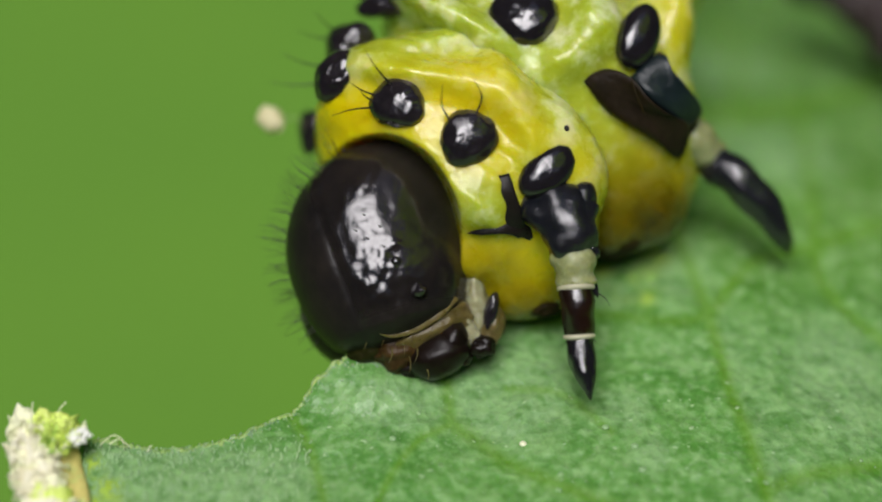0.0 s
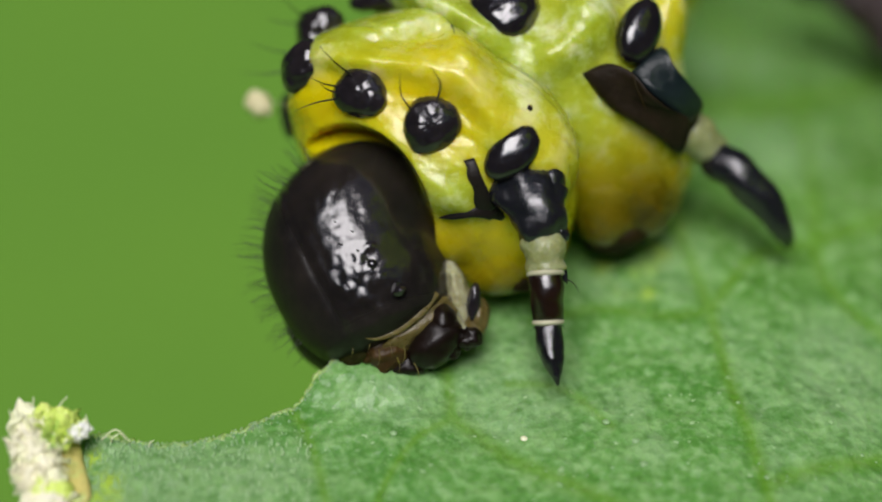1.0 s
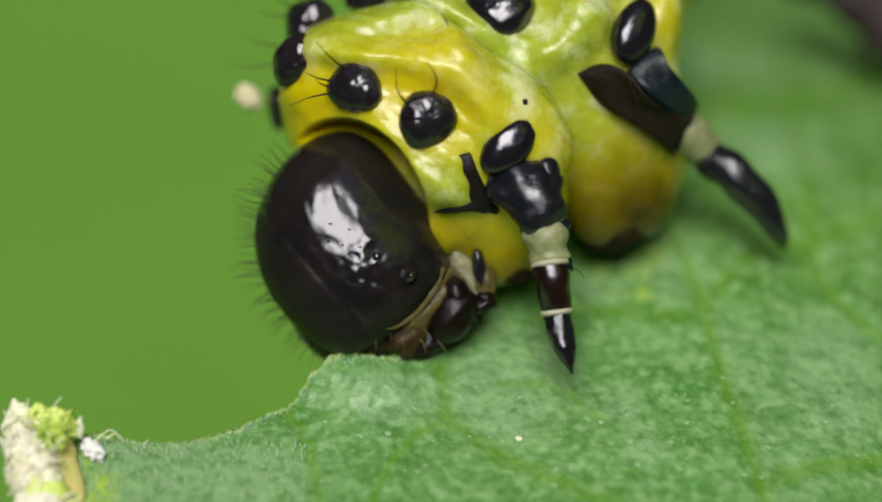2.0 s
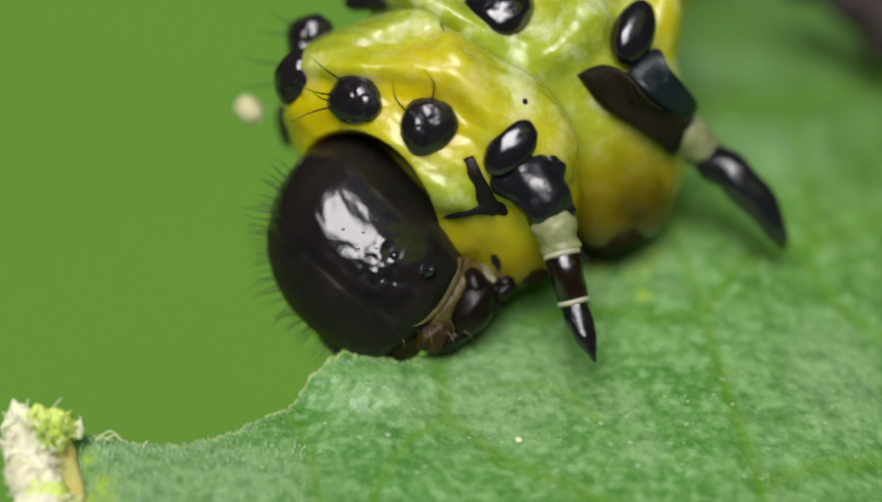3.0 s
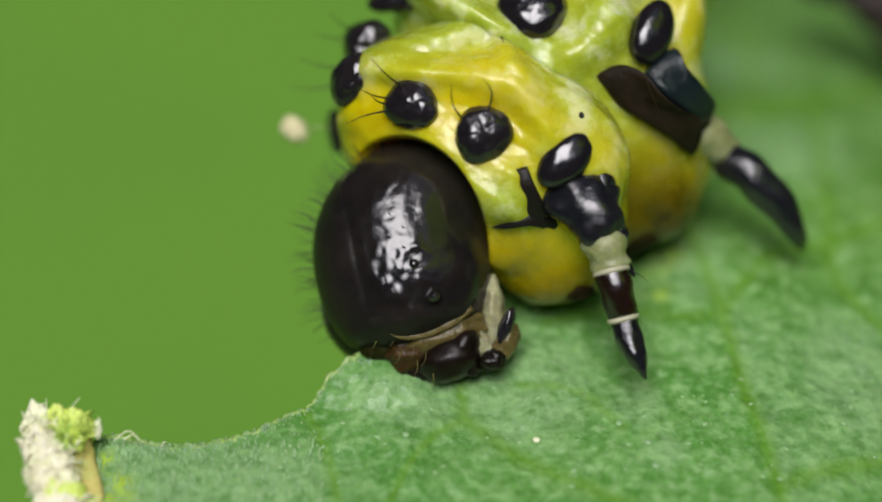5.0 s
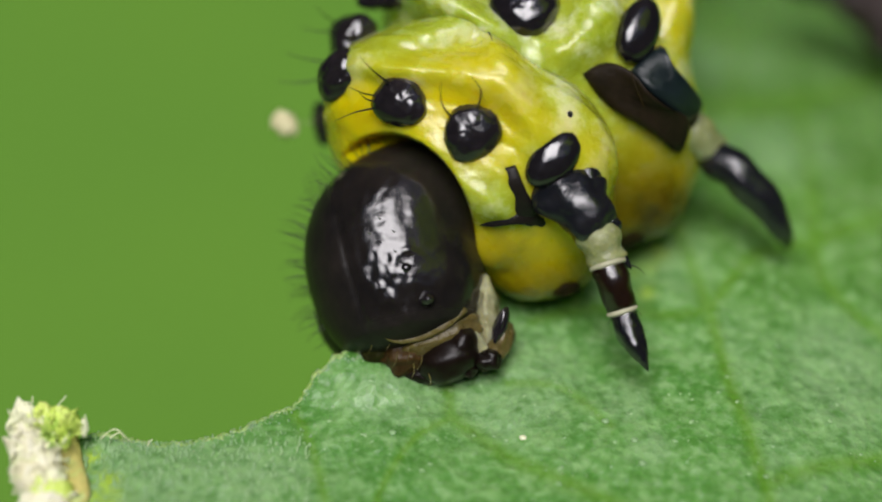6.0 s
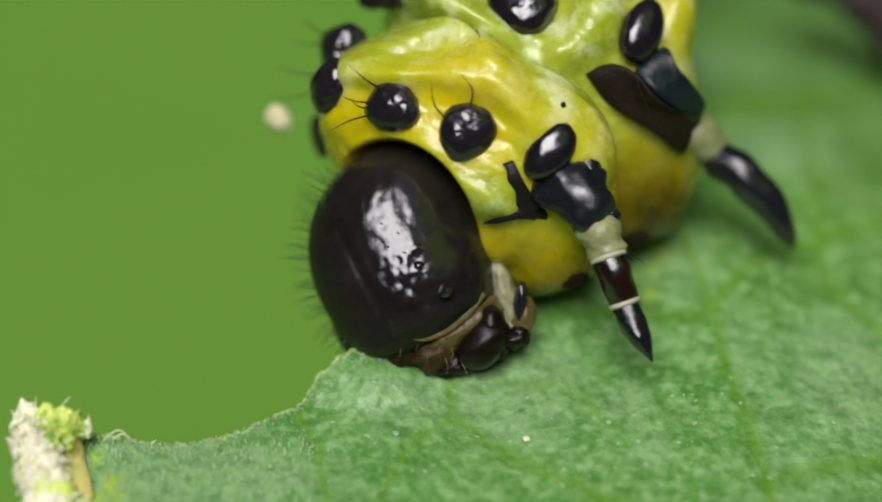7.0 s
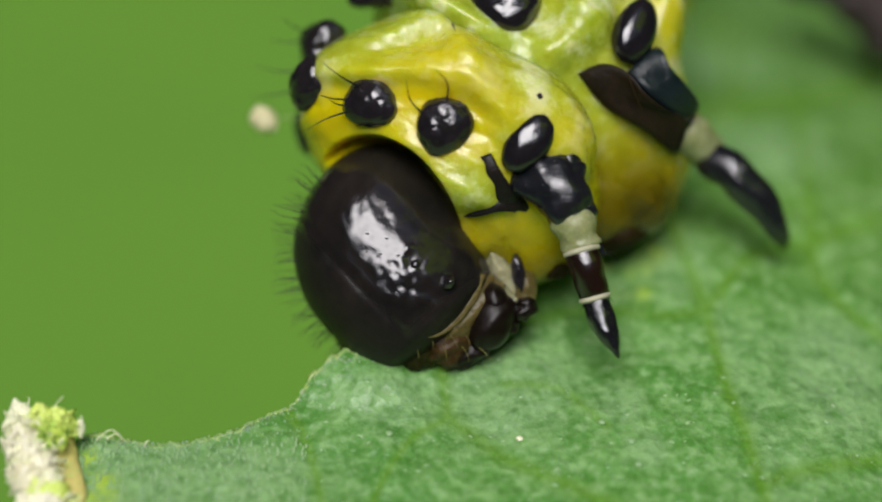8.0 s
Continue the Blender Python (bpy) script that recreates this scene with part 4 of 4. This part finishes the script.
# ---------- bits on the leaf ----------
def chewed_stub():
    """The pale frayed stump that the larva left standing at the leaf's edge."""
    def rough_shape(seed, amp):
        return lambda l: 1 + amp * noise.noise(l * 1.9 + Vector((seed, 0, 0))) + 0.6 * amp * noise.noise(l * 4.5 + Vector((seed, 1, 0))) + 0.35 * amp * noise.noise(l * 11 + Vector((seed, 2, 0)))
    ax = basis((0, 1, 0.2), (1, 0, 0))
    lumps = (((-5.12, -2.15, 0.45), (0.24, 0.13, 0.14), PITH), ((-5.19, -2.23, 0.45), (0.16, 0.12, 0.14), PITH), ((-5.04, -2.17, 0.47), (0.22, 0.14, 0.16), PITH), ((-5.07, -2.36, 0.5), (0.26, 0.17, 0.18), CHEWED),
             ((-4.92, -2.31, 0.5), (0.20, 0.14, 0.16), CHEWED), ((-5.04, -2.6, 0.62), (0.26, 0.15, 0.18), PITH), ((-4.93, -2.56, 0.66), (0.24, 0.18, 0.18), CHEWED), ((-4.79, -2.5, 0.62), (0.17, 0.13, 0.15), CHEWED),
             ((-4.95, -2.82, 0.8), (0.20, 0.13, 0.16), CHEWED), ((-4.78, -2.69, 0.75), (0.17, 0.13, 0.15), CHEWED), ((-4.69, -2.82, 0.82), (0.13, 0.17, 0.13), PITH), ((-4.83, -2.96, 0.85), (0.18, 0.13, 0.16), FRESH),
             ((-4.69, -3.0, 0.9), (0.17, 0.18, 0.16), FRESH), ((-4.58, -2.96, 0.9), (0.15, 0.15, 0.14), FRESH), ((-4.75, -3.14, 0.95), (0.2, 0.3, 0.2), CHEWED),
             ((-4.85, -2.1, 0.46), (0.16, 0.16, 0.15), FRESH), ((-4.68, -2.1, 0.46), (0.13, 0.15, 0.14), FRESH), ((-4.55, -2.15, 0.45), (0.12, 0.11, 0.12), FRESH), ((-4.77, -2.25, 0.52), (0.16, 0.13, 0.13), FUZZ),
             ((-4.65, -2.31, 0.5), (0.20, 0.13, 0.14), FUZZ), ((-4.37, -2.24, 0.45), (0.12, 0.05, 0.06), PITH), ((-4.47, -2.23, 0.42), (0.10, 0.10, 0.10), FRESH))
    for i, (c, semi, mat) in enumerate(lumps):
        part("frayed_tissue", *blob(c, ax, semi, 64, 48, rough_shape(i * 3.1 + 2, 0.26)), mat, leaf_thing, c, "pale frayed chewed leaf tissue")
    part("tissue_spike", *tube(smooth_path([(-5.12, -2.26, 0.45), (-5.15, -2.06, 0.45), (-5.18, -1.86, 0.45)], 6), [0.16, 0.17, 0.17, 0.165, 0.155, 0.145, 0.13, 0.11, 0.09, 0.07, 0.05, 0.03, 0.008], 16, 0.7, rough=0.35), PITH, leaf_thing, (-5.15, -2.06, 0.45), "pale green pointed tissue spike")
    part("leaf_stalk", *tube(smooth_path([(-4.65, -2.28, 0.34), (-4.62, -2.53, 0.36), (-4.53, -2.78, 0.56), (-4.39, -3.16, 0.92)], 5), [0.15, 0.18, 0.185, 0.19, 0.19, 0.19, 0.19, 0.19, 0.19, 0.19, 0.19, 0.19, 0.19, 0.19, 0.19, 0.15], 18, 0.5, rough=0.3), STALK, leaf_thing, (-4.58, -2.51, 0.5), "smooth tan cut rib of the leaf")
    r = random.Random(31)
    for mat, name, label, count, mx, my, sx, sy, size in (
            (CHEWED, "flake_dust", "crumbly pale flakes of chewed tissue", 230, -5.0, -2.65, 0.17, 0.26, (0.02, 0.07)),
            (PITH, "shred_dust", "white shreds of chewed tissue", 120, -4.98, -2.45, 0.16, 0.25, (0.02, 0.06)),
            (FRESH, "fresh_dust", "fresh yellow-green shreds of leaf tissue", 150, -4.68, -2.2, 0.14, 0.09, (0.015, 0.05)),
            (FUZZ, "fuzz_dust", "bright green shreds of leaf tissue", 50, -4.72, -2.3, 0.08, 0.06, (0.015, 0.04))):
        bits = []
        for i in range(count):
            x, y = r.gauss(mx, sx), r.gauss(my, sy)
            if not (-5.3 < x < -4.36 and -3.15 < y < -2.02):
                continue
            x += 0.3 * max(0.0, -2.45 - y)
            c = Vector((x, y, 0.58 - 0.42 * (y + 2.25) + r.uniform(0, 0.16)))
            d = Vector((r.uniform(-1, 1), r.uniform(-1, 1), r.uniform(-1, 1)))
            rad = r.uniform(*size)
            bits.append(blob(c, basis(d, (0.3, 0.5, 0.8)), (rad * r.uniform(0.8, 2.0), rad * r.uniform(0.4, 1.0), rad * 0.35), 10, 8, rough_shape(i * 0.7, 0.6)))
        ob = part(name, *joined(*bits), mat, leaf_thing, (-5, -2.5, 0.4), label)
        ob["kind"] = "stuff"
    for line in (((-5.03, -2.06, 0.45), (-5.0, -1.95, 0.5), (-4.99, -1.85, 0.5)), ((-4.63, -2.16, 0.45), (-4.68, -1.98, 0.5), (-4.58, -1.84, 0.5)), ((-4.2, -2.39, 0.3), (-4.0, -2.26, 0.4), (-3.83, -2.42, 0.3)), ((-4.08, -2.38, 0.3), (-3.96, -2.31, 0.35), (-3.89, -2.39, 0.3)),
                 ((-4.81, -2.19, 0.45), (-4.81, -2.1, 0.5), (-4.78, -2.03, 0.5)), ((-4.37, -2.24, 0.45), (-4.34, -2.12, 0.5), (-4.36, -2.07, 0.5)), ((-5.26, -2.37, 0.45), (-5.29, -2.29, 0.5), (-5.28, -2.22, 0.5)), ((-3.63, -2.5, 0.2), (-3.6, -2.43, 0.25), (-3.56, -2.4, 0.25))):
        pts = smooth_path(line, 6)
        part("fibre", *tube(pts, list(np.linspace(0.011, 0.006, len(pts))), 6), PITH, leaf_thing, line[0])


chewed_stub()


def leaf_grains():
    """Tiny pale grains, many in place of glints, and short hairs scattered on the blade and along its cut edge."""
    r = random.Random(12)
    pieces = []
    for i in range(320):
        x, y = r.uniform(-4.0, 5.5), r.uniform(-3.2, -0.9)
        edge = float(np.interp(x, [e[0] for e in EDGE], [e[1] for e in EDGE]))
        if y > edge - 0.08:
            continue
        q = on_leaf(x, y)
        rad = r.choice((0.006, 0.008, 0.010, 0.016))
        pieces.append(blob(q, basis((0, 0.74, 0.67), (1, 0, 0)), (rad * 0.5, rad, rad), 8, 6))
    for i in range(330):
        x = r.uniform(-4.3, -0.2)
        edge = float(np.interp(x, [e[0] for e in EDGE], [e[1] for e in EDGE]))
        y = edge - abs(r.gauss(0, 0.06))
        q = on_leaf(x, y)
        rad = r.uniform(0.006, 0.018)
        pieces.append(blob(q, basis((r.uniform(-0.5, 0.5), 1, r.uniform(0, 0.5)), (1, 0, 0)), (rad * r.uniform(1, 2.6), rad, rad), 8, 6))
    ob = part("grain_glint_dust", *joined(*pieces), GRAIN_GLINT, leaf_thing, (0, -2, 0), "tiny glistening pale grains on the leaf")
    ob["kind"] = "stuff"
    flecks = []
    for i in range(1100):
        x, y = -4.4 + 2.8 * r.random() ** 1.5, r.uniform(-3.3, -2.3)
        edge = float(np.interp(x, [e[0] for e in EDGE], [e[1] for e in EDGE]))
        if y > edge - 0.05:
            continue
        rad = r.choice((0.007, 0.009, 0.012, 0.018))
        flecks.append(blob(on_leaf(x, y) + Vector((0, 0.01, 0.012)), basis((r.uniform(-0.35, 0.35), 0.74, -0.6), (1, 0, 0)), (rad * r.uniform(1.5, 3.2), rad, rad * 0.7), 8, 6))
    # pale bits that imitate the white glints strewn over the blade
    for i in range(240):
        x, y = r.uniform(-1.6, 5.4), r.uniform(-3.2, -1.0)
        if y > float(np.interp(x, EDGE_X, EDGE_Y)) - 0.1:
            continue
        rad = r.choice((0.010, 0.012, 0.014, 0.016, 0.022, 0.028))
        flecks.append(blob(on_leaf(x, y), basis((0, 0.74, 0.67), (1, r.uniform(-1, 1), 0)), (rad * 0.4, rad * r.uniform(1, 1.8), rad), 8, 6, lambda l: 1 + 0.5 * noise.noise(l * 2 + Vector((x, y, 0)))))
    ob = part("fleck_glint_dust", *joined(*flecks), FLECK_GLINT, leaf_thing, (-3, -2.6, 0), "pale glistening flecks on the leaf skin")
    ob["kind"] = "stuff"
    # larger single glints, also modelled as pale bits
    for px, mat in (((1.02, -2.4, 0.6), PITH), ((2.06, -2.21, 0.4), FLECK_GLINT), ((2.40, -2.42, 0.4), FLECK_GLINT), ((2.47, -2.68, 0.4), FLECK_GLINT), ((-0.6, -2.33, 0.5), FLECK_GLINT)):
        q = on_leaf(px[0], px[1]) + Vector((0, 0.005, 0.01))
        part("grain", *blob(q, basis((0, 0.74, 0.67), (1, 0.3, 0)), (0.02, 0.045, 0.04), 16, 12, lambda l: 1 + 0.4 * noise.noise(l * 3)), mat, leaf_thing, q)


leaf_grains()


def cut_edge():
    """The pale, crumbly rim where the blade was bitten."""
    xs = np.linspace(-4.45, -0.2, 220)
    r = random.Random(21)
    pts = []
    for x in xs:
        y = float(np.interp(x, EDGE_X, EDGE_Y)) - 0.01 + r.gauss(0, 0.008)
        pts.append(on_leaf(x, y) + Vector((0, 0, -0.01)))
    rad = [r.uniform(0.015, 0.045) for _ in pts]
    part("cut_edge", *tube(pts, rad, 8, 0.8, rough=0.5), RIM, leaf_thing, pts[0], "pale crumbly bitten rim of the leaf")


cut_edge()


def loose_crumb():
    """A white crumb that slips off the stump and down over the blade."""
    c = Vector((-4.43, -2.27, 0.62))
    ob = tagged(new("leaf_crumb"), "small ragged white crumb of chewed leaf", "crumb")
    ob.matrix_world = VIEW @ Matrix.Translation(c * MM)
    ORIGIN[ob] = c
    part("crumb_body", *blob(c, basis((1, 0.4, 0.2), (0, 1, 0)), (0.15, 0.10, 0.08), 40, 28, lambda l: 1 + 0.5 * noise.noise(l * 2.4) + 0.35 * noise.noise(l * 6)), CRUMB, ob, c)
    return ob, c


crumb_ob, CRUMB_AT = loose_crumb()


def withered_scrap():
    ob = tagged(new("withered_scrap"), "dark brown withered scrap lying on the leaf", "dead leaf")
    ob.matrix_world = VIEW
    for c, semi, turn, seed in (((6.85, 3.91, -7), (1.1, 0.42, 0.4), -25, 1.0), ((6.23, 4.25, -7.3), (0.8, 0.3, 0.3), -15, 2.0), ((7.16, 3.48, -6.6), (0.5, 0.5, 0.4), 0, 3.0)):
        lump("scrap", WITHERED, ob, c, semi, turn, 0, seed, rough=0.4)


withered_scrap()


# ---------- movement ----------
# seconds, shift (mm) and turn (degrees) of each moving part
HEAD_ROWS = [
    (0, 0.002, -0.036, -2.2, -0.1, -0.1), (0.2, 0.054, -0.065, -4.1, -0.6, -2.9), (0.5, -0.16, 0.117, 3.9, 4.3, 1.8), (0.8, -0.363, -0.037, 9.9, 1.3, 11.1),
    (1, -0.304, -0.173, -2.3, -0.8, 6.7), (1.2, -0.147, -0.149, -2.4, -0.7, 6.9), (1.5, -0.14, -0.029, 1.8, 2.8, 8.1), (1.8, -0.37, 0.021, 8.7, 5, 23.1),
    (2, -0.298, -0.09, 3.5, 3.7, 20.4), (2.2, -0.143, -0.091, -1.4, 2.2, 18.2), (3.3, -0.111, -0.136, 5.2, 5.8, 30.5), (3.5, -0.165, -0.025, 0.9, 2.5, 21.1),
    (3.7, -0.185, 0.064, 3.4, 1.7, 14.6), (4, -0.08, 0.142, -0.1, -1.8, -7), (4.2, 0.107, 0.06, 2.2, -7.6, -8.6), (4.5, 0.14, -0.122, -5.6, -9.2, -8),
    (4.7, 0.15, -0.07, -1.9, -4.6, -8.4), (5.8, 0.22, -0.169, -3.8, -7.2, -3), (6, 0.232, -0.162, -1.8, -5.1, -5.1), (6.2, -0.016, -0.029, 2.6, -3.3, 1.7),
    (6.5, -0.018, -0.152, 4.1, 3.2, 13.9), (6.7, 0.115, -0.169, -2.3, -1.1, 8.8), (7, 0.255, -0.164, -0.5, -1.6, 7.4), (7.2, 0.186, -0.107, 2, -1.4, 8.7),
    (7.5, -0.07, -0.113, 5.8, 2.5, 23.1), (7.7, 0.021, -0.289, 6.4, 3, 29.2), (8, 0.199, -0.253, 0.3, 3.2, 22.6),
]
PRO_ROWS = [
    (0, -0.0, -0.0, -0.0, 0.0, -0.0), (0.2, 0.065, 0.032, 3.6, 0.1, 0.7), (0.5, 0.077, 0.19, 5.3, -7.3, -5.3), (0.8, -0.413, 0.279, 6.6, 1.5, -2.0),
    (1, -0.304, 0.23, 4.7, -5.3, 3.3), (1.2, -0.254, 0.046, 0.4, -2.8, 3.6), (1.5, -0.176, 0.225, 5.3, -1.4, 1.7), (1.8, -0.4, 0.317, 6.2, -2.8, -1.0),
    (2, -0.357, 0.328, 5.9, -3.1, 3.6), (2.2, -0.234, 0.187, 2.3, -5.8, 6.3), (3.3, -0.253, 0.31, 6.0, -5.4, 7.6), (3.5, -0.276, 0.365, 4.7, -3.7, 5.7),
    (3.7, -0.1, 0.415, 7.4, -7.1, 3.7), (4, -0.112, 0.379, 7.5, -3.0, -0.9), (4.2, 0.069, 0.202, 3.2, -3.9, 2.5), (4.5, 0.086, 0.077, 2.1, -4.9, 3.6),
    (4.7, 0.198, 0.108, 4.1, -4.8, 4.0), (5.8, 0.133, 0.05, 1.7, -5.7, 5.2), (6, 0.181, 0.138, 5.4, -4.1, 4.3), (6.2, -0.088, 0.232, 5.9, -3.2, 0.4),
    (6.5, -0.071, 0.273, 8.8, -4.5, 5.9), (6.7, -0.063, 0.117, 4.9, -4.4, 6.4), (7, 0.132, 0.15, 4.7, -5.1, 9.0), (7.2, 0.083, 0.158, 4.5, -5.0, 7.5),
    (7.5, -0.153, 0.337, 9.2, -6.7, 4.7), (7.7, -0.081, 0.265, 6.8, -6.8, 10.4), (8, -0.005, 0.244, 5.1, -7.0, 10.6),
]
UPPER_ROWS = [
    (0, 0.0, 0.0, 0.0), (0.2, 0.041, 0.04, 9.3), (0.5, -0.129, -0.096, 14.1), (0.8, -0.391, 0.058, 11.3),
    (1, -0.401, 0.143, 0.9), (1.2, -0.301, 0.107, 5.6), (1.5, -0.183, 0.104, 11.1), (1.8, -0.476, 0.143, 14.6),
    (2, -0.391, 0.23, 7.4), (2.2, -0.352, 0.29, 6.8), (3.3, -0.352, 0.376, 13.1), (3.5, -0.319, 0.354, 5.4),
    (3.7, -0.221, 0.254, 8.5), (4, -0.168, 0.138, 20.8), (4.2, -0.004, 0.172, 17.7), (4.5, -0.016, 0.106, 10.6),
    (4.7, 0.111, 0.082, 9.3), (5.8, 0.01, 0.137, 16.6), (6, 0.105, 0.116, 18.0), (6.2, -0.175, 0.115, 22.6),
    (6.5, -0.109, 0.164, 22.3), (6.7, -0.148, 0.169, 24.5), (7, 0.061, 0.236, 17.5), (7.2, -0.013, 0.249, 19.6),
    (7.5, -0.265, 0.2, 21.8), (7.7, -0.161, 0.29, 14.6), (8, -0.114, 0.346, 13.2),
]
LOWER_ROWS = [
    (0, 0.0, 0.0, 0.0), (0.2, 0.182, 0.024, 7.9), (0.5, 0.064, -0.049, 9.3), (0.8, -0.227, 0.06, 6.7),
    (1, -0.386, 0.113, -1.1), (1.2, -0.218, 0.095, 3.3), (1.5, -0.025, 0.122, 8.0), (1.8, -0.264, 0.158, 9.7),
    (2, -0.286, 0.236, 3.9), (2.2, -0.25, 0.266, 3.6), (3.3, -0.155, 0.372, 11.2), (3.5, -0.24, 0.343, 1.4),
    (3.7, -0.093, 0.234, 6.1), (4, 0.106, 0.243, 12.4), (4.2, 0.225, 0.28, 9.9), (4.5, 0.118, 0.203, 3.5),
    (4.7, 0.233, 0.135, 9.3), (5.8, 0.236, 0.201, 11.1), (6, 0.345, 0.2, 13.2), (6.2, 0.13, 0.212, 16.0),
    (6.5, 0.193, 0.261, 18.1), (6.7, 0.188, 0.265, 18.3), (7, 0.301, 0.302, 15.4), (7.2, 0.267, 0.302, 17.3),
    (7.5, 0.034, 0.283, 14.9), (7.7, 0.049, 0.315, 10.7), (8, 0.071, 0.384, 11.5),
]
SPECK_ROWS = [
    (0, 0.0, 0.0), (0.2, 0.031, -0.053), (0.5, -0.011, 0.331), (0.8, -0.199, 0.336),
    (1, -0.173, 0.144), (1.2, -0.153, 0.031), (1.5, -0.112, 0.225), (1.8, -0.244, 0.412),
    (2, -0.247, 0.235), (2.2, -0.221, 0.069), (3.3, -0.237, 0.092), (3.5, -0.137, 0.2),
    (3.7, -0.038, 0.252), (4, 0.076, 0.293), (4.2, 0.16, -0.031), (4.5, 0.201, -0.264),
    (4.7, 0.145, -0.183), (5.8, 0.13, -0.206), (6, 0.191, -0.143), (6.2, 0.015, 0.122),
    (6.5, -0.008, 0.105), (6.7, 0.023, -0.031), (7, 0.06, -0.054), (7.2, 0.053, 0.008),
    (7.5, -0.031, 0.225), (7.7, -0.053, 0.023), (8, -0.045, -0.07),
]
MESO_ROWS = [
    (0, 0.0, -0.0), (0.5, 0.022, -0.011), (1, -0.263, 0.022), (1.5, -0.138, 0.045),
    (2, -0.251, 0.045), (3.5, -0.262, 0.057), (4, -0.08, 0.092), (4.5, -0.092, 0.023),
    (6, 0.011, 0.045), (6.5, -0.125, 0.012), (7, -0.057, 0.069), (7.5, -0.171, 0.046),
    (8, -0.183, 0.103),
]
# seconds, shift x, y and turn of the chewing jaw on the head
JAW_ROWS = [
    (0, 0.0, -0.05, 0), (0.5, -0.03, 0.0, 3), (1, 0.10, 0.07, 12), (1.5, 0.07, 0.04, 8), (2, 0.12, 0.06, 12), (2.6, 0.03, 0.02, 4),
    (3.1, 0.08, 0.05, 9), (3.5, -0.03, 0.0, 2), (4, 0.09, 0.05, 11), (4.5, 0.09, 0.03, 9), (5.0, 0.0, 0.0, 2), (5.5, 0.08, 0.04, 8),
    (6, 0.04, 0.02, 4), (6.5, 0.11, -0.01, 8), (7, 0.11, 0.05, 12), (7.5, 0.10, 0.08, 14), (8, 0.09, 0.07, 12),
]
# seconds, shift x, y, z and turn of the loose crumb
CRUMB_ROWS = [
    (0, 0.0, 0.0, 0.0, 0), (0.5, -0.02, 0.02, 0.0, 10), (1.0, 0.0, 0.0, 0.0, 5), (1.2, 0.06, -0.05, -0.02, -5),
    (1.4, 0.07, -0.06, -0.07, -20), (1.5, 0.08, -0.12, -0.12, -30), (1.6, 0.12, -0.15, -0.17, -35), (1.8, 0.16, -0.2, -0.2, -40),
    (2.0, 0.21, -0.23, -0.2, -60), (2.2, 0.17, -0.38, -0.17, -95), (2.6, 0.21, -0.69, -0.02, -150), (3.0, 0.3, -1.09, 0.23, -200),
    (3.3, 0.32, -1.24, 0.33, -215), (8.0, 0.33, -1.26, 0.33, -215),
]

def keyed(ob, rows):
    """Key a part: rows of seconds, shift x, y and either one turn in the view plane or turns about x, y, z."""
    rest = ob.location.copy()
    out = []
    for t, dx, dy, *turn in rows:
        rx, ry, rz = turn if len(turn) == 3 else (0, 0, turn[0] if turn else 0)
        out.append((t, Matrix.Translation(rest + Vector((dx, dy, 0)) * MM) @ pose(0, 0, 0, rx, ry, rz)))
    walk(ob, out)


def motions():
    keyed(head_ob, HEAD_ROWS)
    keyed(jaw, JAW_ROWS)
    keyed(prothorax, PRO_ROWS)
    keyed(upper, UPPER_ROWS)
    keyed(lower, LOWER_ROWS)
    keyed(mesothorax, [(t, 0.4 * x, 0.6 * y) for t, x, y in MESO_ROWS])
    keyed(top_wart, [(t, 0.6 * x, 0.4 * y) for t, x, y in MESO_ROWS])
    keyed(speck, SPECK_ROWS)
    walk(crumb_ob, [(t, VIEW @ Matrix.Translation((CRUMB_AT + Vector((x, y, z))) * MM) @ pose(0, 0, 0, 0, 0, turn)) for t, x, y, z, turn in CRUMB_ROWS])


motions()
